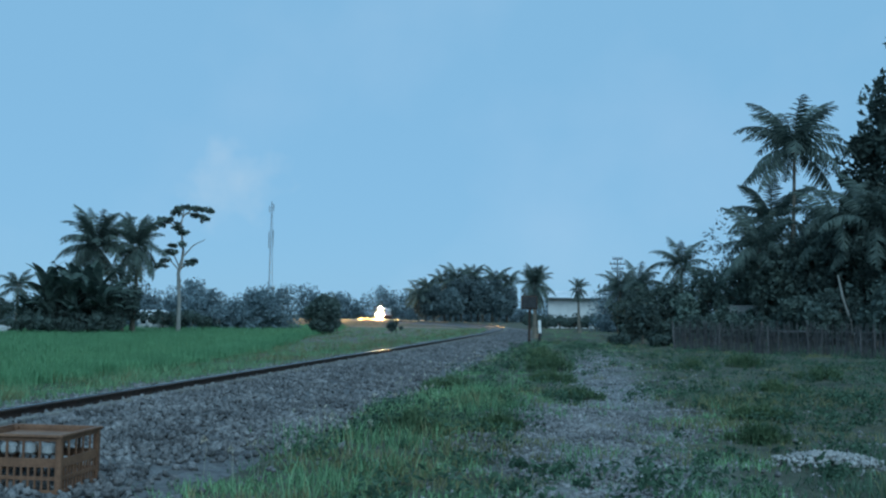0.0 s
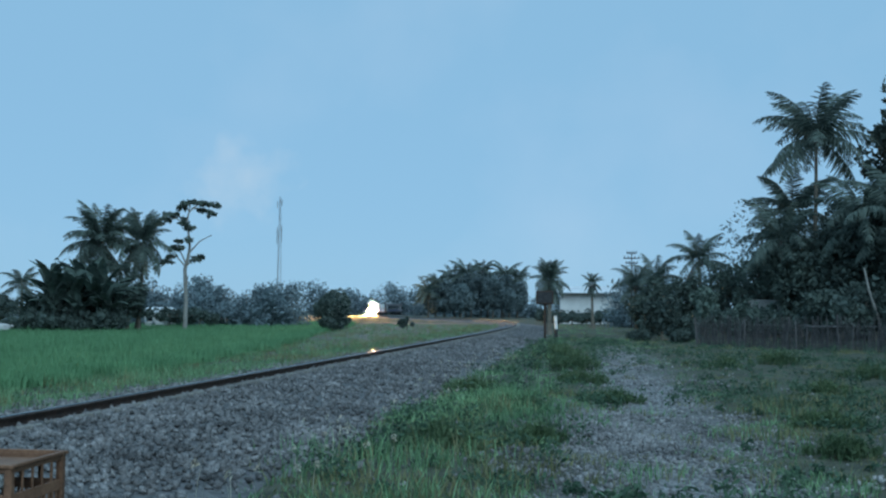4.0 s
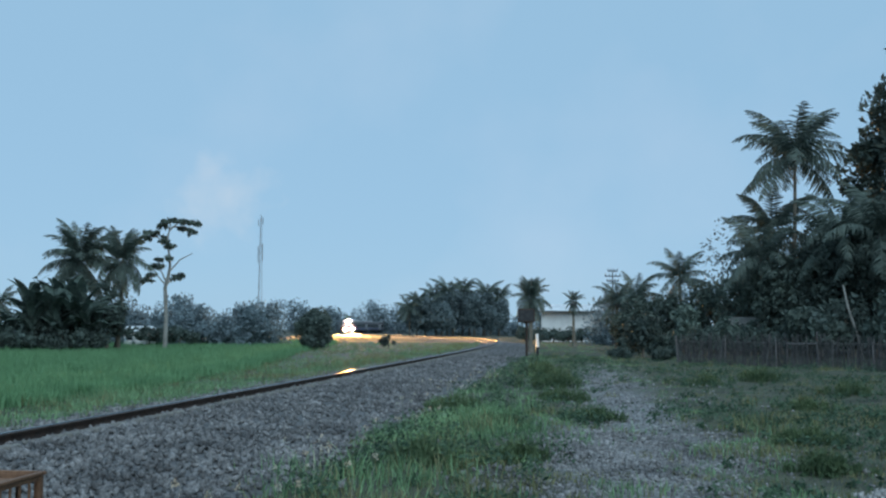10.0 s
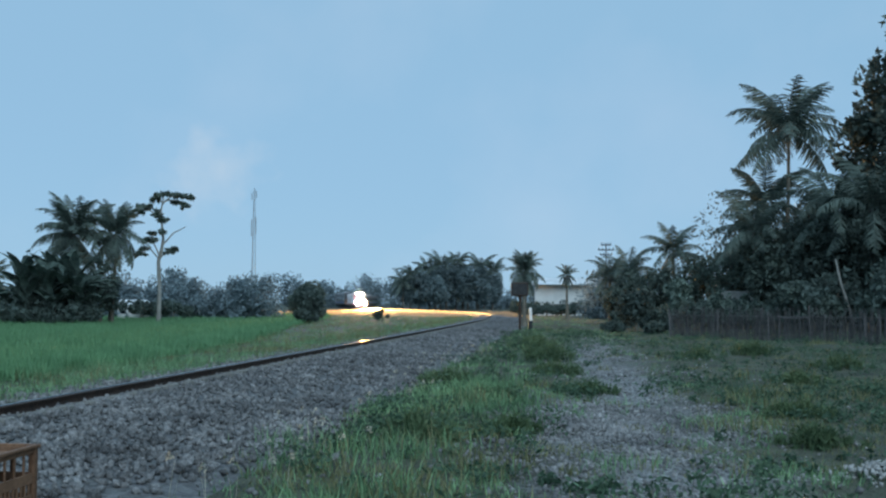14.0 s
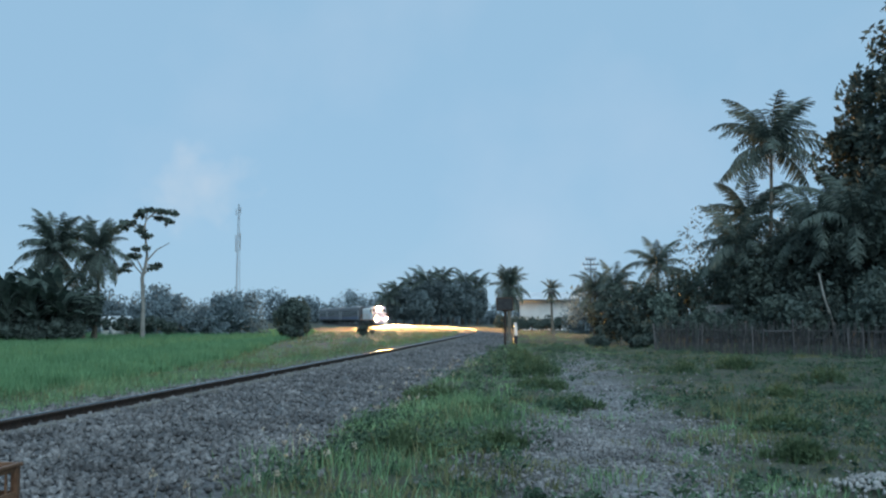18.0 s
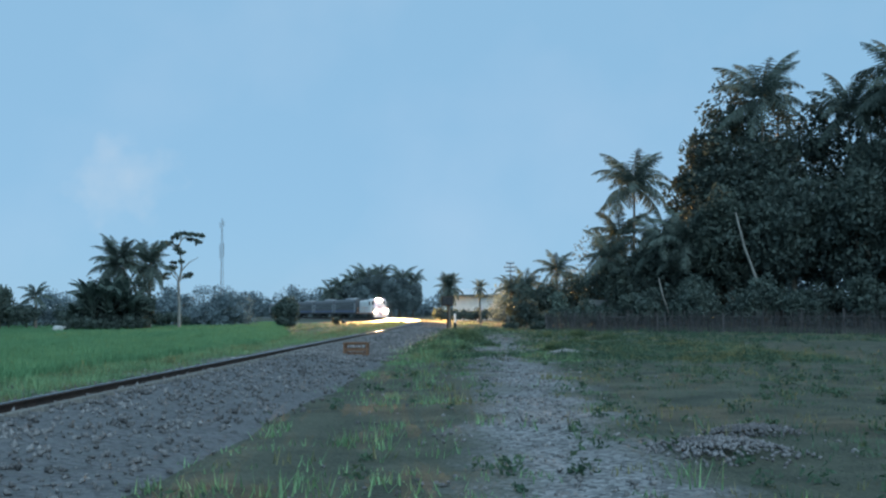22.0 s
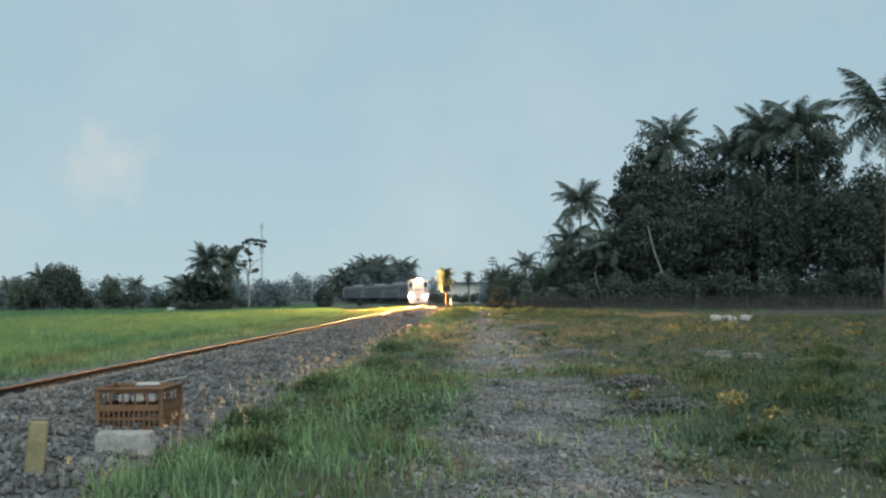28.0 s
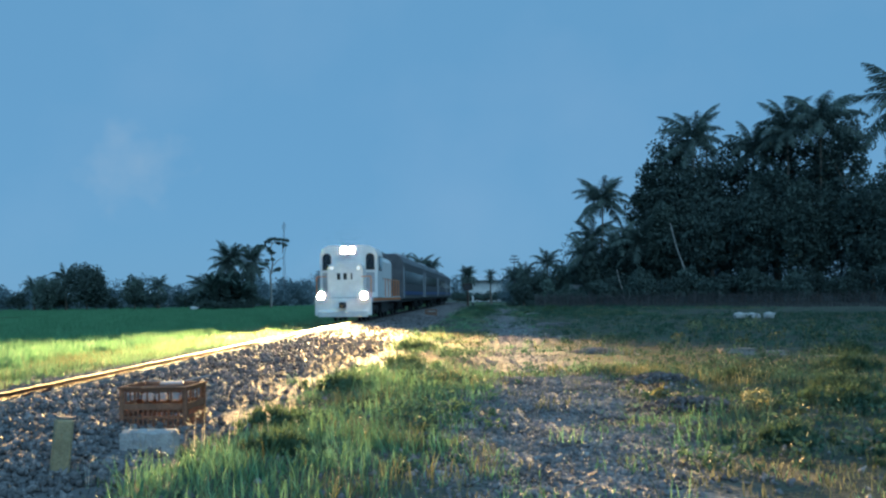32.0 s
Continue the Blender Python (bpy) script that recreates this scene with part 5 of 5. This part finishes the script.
def build_locomotive():
    """A white diesel locomotive; its nose points to -y and its front end is at y = 0."""
    L = 15.4
    o = thing("locomotive", "white diesel locomotive with glowing headlamps and cab windows", "locomotive")
    part("underframe", boxed(0, L / 2, 1.02, 2.7, L - 0.3, 0.24, 0.04), GREY_PAINT, o)
    bm = boxed(0, 0.12, 0.72, 2.6, 0.16, 0.8, 0.03)
    box(bm, 0, 0.0, 0.4, 2.3, 0.12, 0.3, 0.03, pose(0, 0, 0, 14))
    part("pilot", bm, WHITE_PAINT, o, "white buffer beam and plough")
    part("coupler", boxed(0, -0.2, 0.8, 0.28, 0.5, 0.26, 0.04), DARK_METAL, o)
    part("short_hood", rounded_shell(1.66, 0.75, 2.6, 1.14, 2.74, 0.26), WHITE_PAINT, o)
    cab = part("cab", rounded_shell(2.74, 2.0, 4.6, 1.14, 3.62, 0.42), WHITE_PAINT, o)
    for s in (-1, 1):
        w = part("windscreen", arched(s * 1.03, 1.985, 2.44, 0.42, 0.80, 0.04), DARK_METAL, cab, "dark rubber frame of an arched windscreen")
        part("pane", arched(s * 1.03, 1.958, 2.50, 0.32, 0.68, 0.02), GLASS, w)
        part("wiper", rods([((s * 1.03, 1.935, 2.52), (s * 1.12, 1.935, 2.95))], 0.008, 5), DARK_METAL, w)
        w = part("side_window", boxed(s * 1.375, 3.3, 2.75, 0.03, 1.3, 0.7, 0.01), DARK_METAL, cab)
        part("pane", boxed(s * 1.393, 3.3, 2.75, 0.015, 1.16, 0.58), GLASS, w)
        part("cab_door", boxed(s * 0.99, 1.985, 1.85, 0.5, 0.03, 0.95, 0.008), GREY_PAINT, cab)
    part("headlamp_housing", boxed(0, 1.99, 3.36, 0.86, 0.14, 0.42, 0.05), WHITE_PAINT, cab)
    lamp(o, -0.19, 1.5, 3.36, 0.125)
    lamp(o, 0.19, 1.5, 3.36, 0.125)
    for s in (-1, 1):
        part("lamp_bracket", boxed(s * 0.98, 0.16, 1.22, 0.42, 0.14, 0.42, 0.04), WHITE_PAINT, o)
        lamp(o, s * 0.98, -0.34, 1.22, 0.13)
        part("marker_lamp", boxed(s * 0.62, 0.735, 2.5, 0.12, 0.03, 0.1, 0.01), MARKER, o)
    for i in range(3):
        part("emblem_bar", boxed(-0.3 + 0.3 * i, 0.735, 2.12, 0.16 if i < 2 else 0.07, 0.02, 0.3, 0.005), DARK_METAL, o, "dark emblem shape on the nose")
    part("long_hood", rounded_shell(1.75, 4.62, 14.7, 1.14, 3.35, 0.3), WHITE_PAINT, o)
    for i in range(7):
        for s in (-1, 1):
            d = part("hood_door", boxed(s * 0.885, 5.5 + 1.25 * i, 2.1, 0.03, 1.1, 1.4, 0.01), WHITE_PAINT, o)
            part("latch", boxed(s * 0.91, 5.5 + 1.25 * i, 2.1, 0.02, 0.06, 0.16), DARK_METAL, d)
    for i in range(3):
        part("roof_fan", rod(bmesh.new(), (0, 8.2 + 2.1 * i, 3.34), (0, 8.2 + 2.1 * i, 3.47), 0.55, 0.5, 18), GREY_PAINT, o)
    part("exhaust", boxed(0, 6.6, 3.42, 0.5, 0.3, 0.3, 0.03), DARK_METAL, o)
    for s in (-1, 1):
        part("stripe", boxed(s * 1.352, L / 2, 1.03, 0.012, L - 0.6, 0.12), ORANGE_PAINT, o)
        part("handrail", rods([((s * 1.3, y, 1.14), (s * 1.3, y, 2.05)) for y in np.arange(4.9, 15, 1.6)] + [((s * 1.3, 4.9, 2.05), (s * 1.3, 14.6, 2.05))] + [((s * 1.25, 0.3, 1.14), (s * 1.25, 0.3, 2.1)), ((s * 1.25, 0.3, 2.1), (s * 0.8, 0.3, 2.1))], 0.02, 5), ORANGE_PAINT, o)
        for k in range(3):
            part("step", boxed(s * 1.15, 0.45, 0.45 + 0.25 * k, 0.4, 0.26, 0.03), DARK_METAL, o)
    part("fuel_tank", rounded_shell(2.3, 5.9, 9.6, 0.35, 0.95, 0.12), DARK_METAL, o)
    bogie(o, 3.3, (-1.7, 0, 1.7))
    bogie(o, 12.1, (-1.7, 0, 1.7))
    return o


def build_coach():
    """A passenger coach, its front end at y = 0."""
    L = 20.6
    o = thing("passenger_coach", "grey passenger coach with a row of dark windows", "railway coach", group="coaches of the train")
    part("body", rounded_shell(2.9, 0.3, L, 1.0, 3.72, 0.5), COACH_PAINT, o)
    part("underframe", boxed(0, L / 2 + 0.15, 0.9, 2.6, L - 0.6, 0.22, 0.03), DARK_METAL, o)
    part("gangway", boxed(0, 0.1, 2.1, 1.1, 0.4, 2.1, 0.06), DARK_METAL, o)
    for s in (-1, 1):
        part("stripe", boxed(s * 1.454, L / 2, 1.35, 0.012, L - 0.8, 0.2), BLUE_PAINT, o)
        for i in range(10):
            w = part("window", boxed(s * 1.448, 2.5 + 1.75 * i, 2.35, 0.03, 1.2, 0.85, 0.01), DARK_METAL, o)
            part("pane", boxed(s * 1.467, 2.5 + 1.75 * i, 2.35, 0.012, 1.1, 0.75), GLASS, w)
        for y in (1.0, L - 0.8):
            part("door", boxed(s * 1.448, y, 2.0, 0.03, 0.75, 1.9, 0.01), GREY_PAINT, o)
    part("roof_unit", rounded_shell(1.5, 7, 12.5, 3.66, 3.98, 0.1), GREY_PAINT, o)
    bogie(o, 3.2, (-1.1, 1.1))
    bogie(o, L - 2.9, (-1.1, 1.1))
    return o


LOCO = build_locomotive()
COACH = build_coach()
COACHES = [COACH] + [copy_thing(COACH, Matrix()) for _ in range(4)]


# ---- loose stones: on the ballast, on the path and in heaps ----
def stone_mesh(seed):
    rng = random.Random(seed)
    bm = bmesh.new()
    bmesh.ops.create_icosphere(bm, subdivisions=1, radius=1)
    k = [Vector((rng.uniform(-1, 1), rng.uniform(-1, 1), rng.uniform(-1, 1))).normalized() for _ in range(5)]
    for v in bm.verts:
        for q in k:
            d = v.co.dot(q) - 0.62
            if d > 0:
                v.co -= q * d
        v.co = Vector((v.co.x * 1.2, v.co.y * 0.95, v.co.z * 0.75))
    me = mesh_bm("stone", bm, STONE)
    return me


STONES = [stone_mesh(i) for i in range(6)]


def stone_arrays(q, size, seed):
    """Many stones as one set of corners and faces: squashed eight-sided lumps."""
    rng = np.random.default_rng(seed)
    base = np.array([(1, 0, 0), (0, 1, 0), (-1, 0, 0), (0, -1, 0), (0.1, 0.1, 0.8), (-0.1, 0, -0.7)], float)
    tri = np.array([(0, 1, 4), (1, 2, 4), (2, 3, 4), (3, 0, 4), (1, 0, 5), (2, 1, 5), (3, 2, 5), (0, 3, 5)])
    n = len(q)
    v = base[None] * rng.uniform(0.6, 1.35, (n, 6, 1)) * (1.15, 0.95, 0.75)
    a = rng.uniform(0, 2 * np.pi, (n, 3))
    for k, (i, j) in enumerate(((0, 1), (1, 2), (0, 2))):
        c, s = np.cos(a[:, k])[:, None], np.sin(a[:, k])[:, None]
        vi, vj = v[..., i].copy(), v[..., j].copy()
        v[..., i], v[..., j] = vi * c - vj * s, vi * s + vj * c
    v = v * np.asarray(size)[:, None, None] + q[:, None]
    return v.reshape(-1, 3), (np.arange(n)[:, None, None] * 6 + tri[None]).reshape(-1, 3)


def bed_height(o):
    return np.interp(o, [-4.4, -2.7, -1.7, -0.7, -0.45, 0.4, 0.72, 1.9, 2.7, 3.6, 4.1], [-0.13, -0.08, -0.03, 0.05, 0.10, 0.22, 0.212, 0.17, 0.08, 0.01, -0.05])


def build_stones():
    rng = np.random.default_rng(21)
    pts = []
    for y0, y1, n in ((3.5, 14, 13000), (14, 30, 10000), (30, 60, 8000), (60, 110, 3500), (-62, -50, 13000), (-50, -32, 9000), (-32, 3.5, 7000)):
        y = rng.uniform(y0, y1, n)
        o = rng.uniform(-2.4, 4.6, n)
        x = np.interp(y, LY, LX) + o
        keep = rng.random(n) < np.clip((3.9 - o + 0.9 * (mottle(x, y, 1.5, 12) - 0.5)) / 0.7, 0.05, 1)
        pts.append(np.stack([x, y, np.where(o < 3.9, bed_height(o), 0.0) + 0.005 + 0.03 * rng.random(n) * (np.abs(o) > 0.8)], -1)[keep])
    q = np.concatenate(pts)
    v, f = stone_arrays(q, 0.02 + 0.044 * rng.random(len(q)) ** 1.6, 22)
    tagged(new("ballast_stones", mesh_of("ballast_stones", v, f, STONE)), "loose grey ballast stones", "stones", kind="stuff")
    pts = []
    for y0, y1, n in ((4, 16, 30000), (16, 50, 14000), (-61, -46, 30000), (-46, 4, 14000)):
        x, y = rng.uniform(-1.9, 4.2, n), rng.uniform(y0, y1, n)
        keep = rng.random(n) < path_open(x, y) * 0.9 + 0.04
        pts.append(np.stack([x, y, ground_height(x, y) + 0.008], -1)[keep])
    q = np.concatenate(pts)
    v, f = stone_arrays(q, 0.009 + 0.04 * rng.random(len(q)) ** 2.0, 23)
    tagged(new("path_gravel", mesh_of("path_gravel", v, f, STONE)), "scattered gravel on the trodden path", "gravel", kind="stuff")
    y = np.concatenate([rng.uniform(5, 40, 170), rng.uniform(-60, -25, 170)])
    x = rng.uniform(-0.8, 3.6, 340)
    v, f = stone_arrays(np.stack([x, y, ground_height(x, y) + 0.02], -1), rng.uniform(0.015, 0.05, 340), 29)
    tagged(new("pale_stones", mesh_of("pale_stones", v, f, PALE_STONE)), "single pale stones strewn over the path", "stones", kind="stuff")
    for cx, cy, r, h in ((3.0, 9.5, 0.75, 0.14), (2.7, -48.9, 0.8, 0.22), (2.65, -52.3, 0.85, 0.17), (2.6, -39.7, 0.9, 0.16), (2.5, -17.0, 0.9, 0.16), (3.3, -15.4, 0.7, 0.12)):
        n = 900
        a, d = rng.uniform(0, 6.28, n), r * np.abs(rng.normal(0, 0.55, n))
        x, y = cx + d * np.cos(a), cy + 0.8 * d * np.sin(a)
        z = h * np.clip(1 - (d / r) ** 2, 0, 1) * rng.uniform(0.75, 1, n) - 0.01
        v, f = stone_arrays(np.stack([x, y, z], -1), rng.uniform(0.012, 0.04, n), int(200 + cy))
        tagged(new("stone_heap", mesh_of("stone_heap", v, f, PALE_STONE if cy > 0 else HEAP_STONE)), "low heap of broken stone in the grass", "stone heap", "heaps of stone", kind="stuff")
    bed = bpy.data.objects["ballast_bed"]
    rnd = random.Random(31)
    for y0, y1 in ((4.5, 9), (-59, -53)):
        for i in range(145):
            y, o = rnd.uniform(y0, y1), rnd.uniform(0.9, 3.6)
            s = rnd.uniform(0.03, 0.062)
            part("stone", STONES[i % 6], None, bed, at=pose(line_at(y)[0] + o, y, float(bed_height(o)) + s * 0.4, rnd.uniform(-30, 30), rnd.uniform(-30, 30), rnd.uniform(0, 360)) @ Matrix.Diagonal((s, s, s, 1)))


build_stones()


def motions():
    """The train comes round the bend and on down the straight."""
    place = [(0, 345), (3, 326), (6, 305), (9, 283), (12, 260), (14.5, 240), (17, 218), (20, 190), (22, 164), (23, 147), (24, 131), (25, 118), (27, 97), (28, 82), (29, 62), (30, 38), (31, 11), (32, -17)]
    ts = np.arange(0, 32.01, 1.0)
    s0 = np.interp(smooth_path(place, ts), LY, LS)
    ends = [15.6] + [21.0] * 5
    back = 0.0
    for car, length in zip([LOCO, *COACHES], ends):
        rows = []
        for t, s in zip(ts, s0):
            y = float(np.interp(s + back, LS, LY))
            ye = float(np.interp(s + back + length - 0.6, LS, LY))
            x, xe = line_at(y)[0], line_at(ye)[0]
            rows.append((float(t), pose(x, y, RAIL - 0.07, 0, 0, math.degrees(math.atan2(x - xe, ye - y)))))
        walk(car, rows)
        back += length


motions()
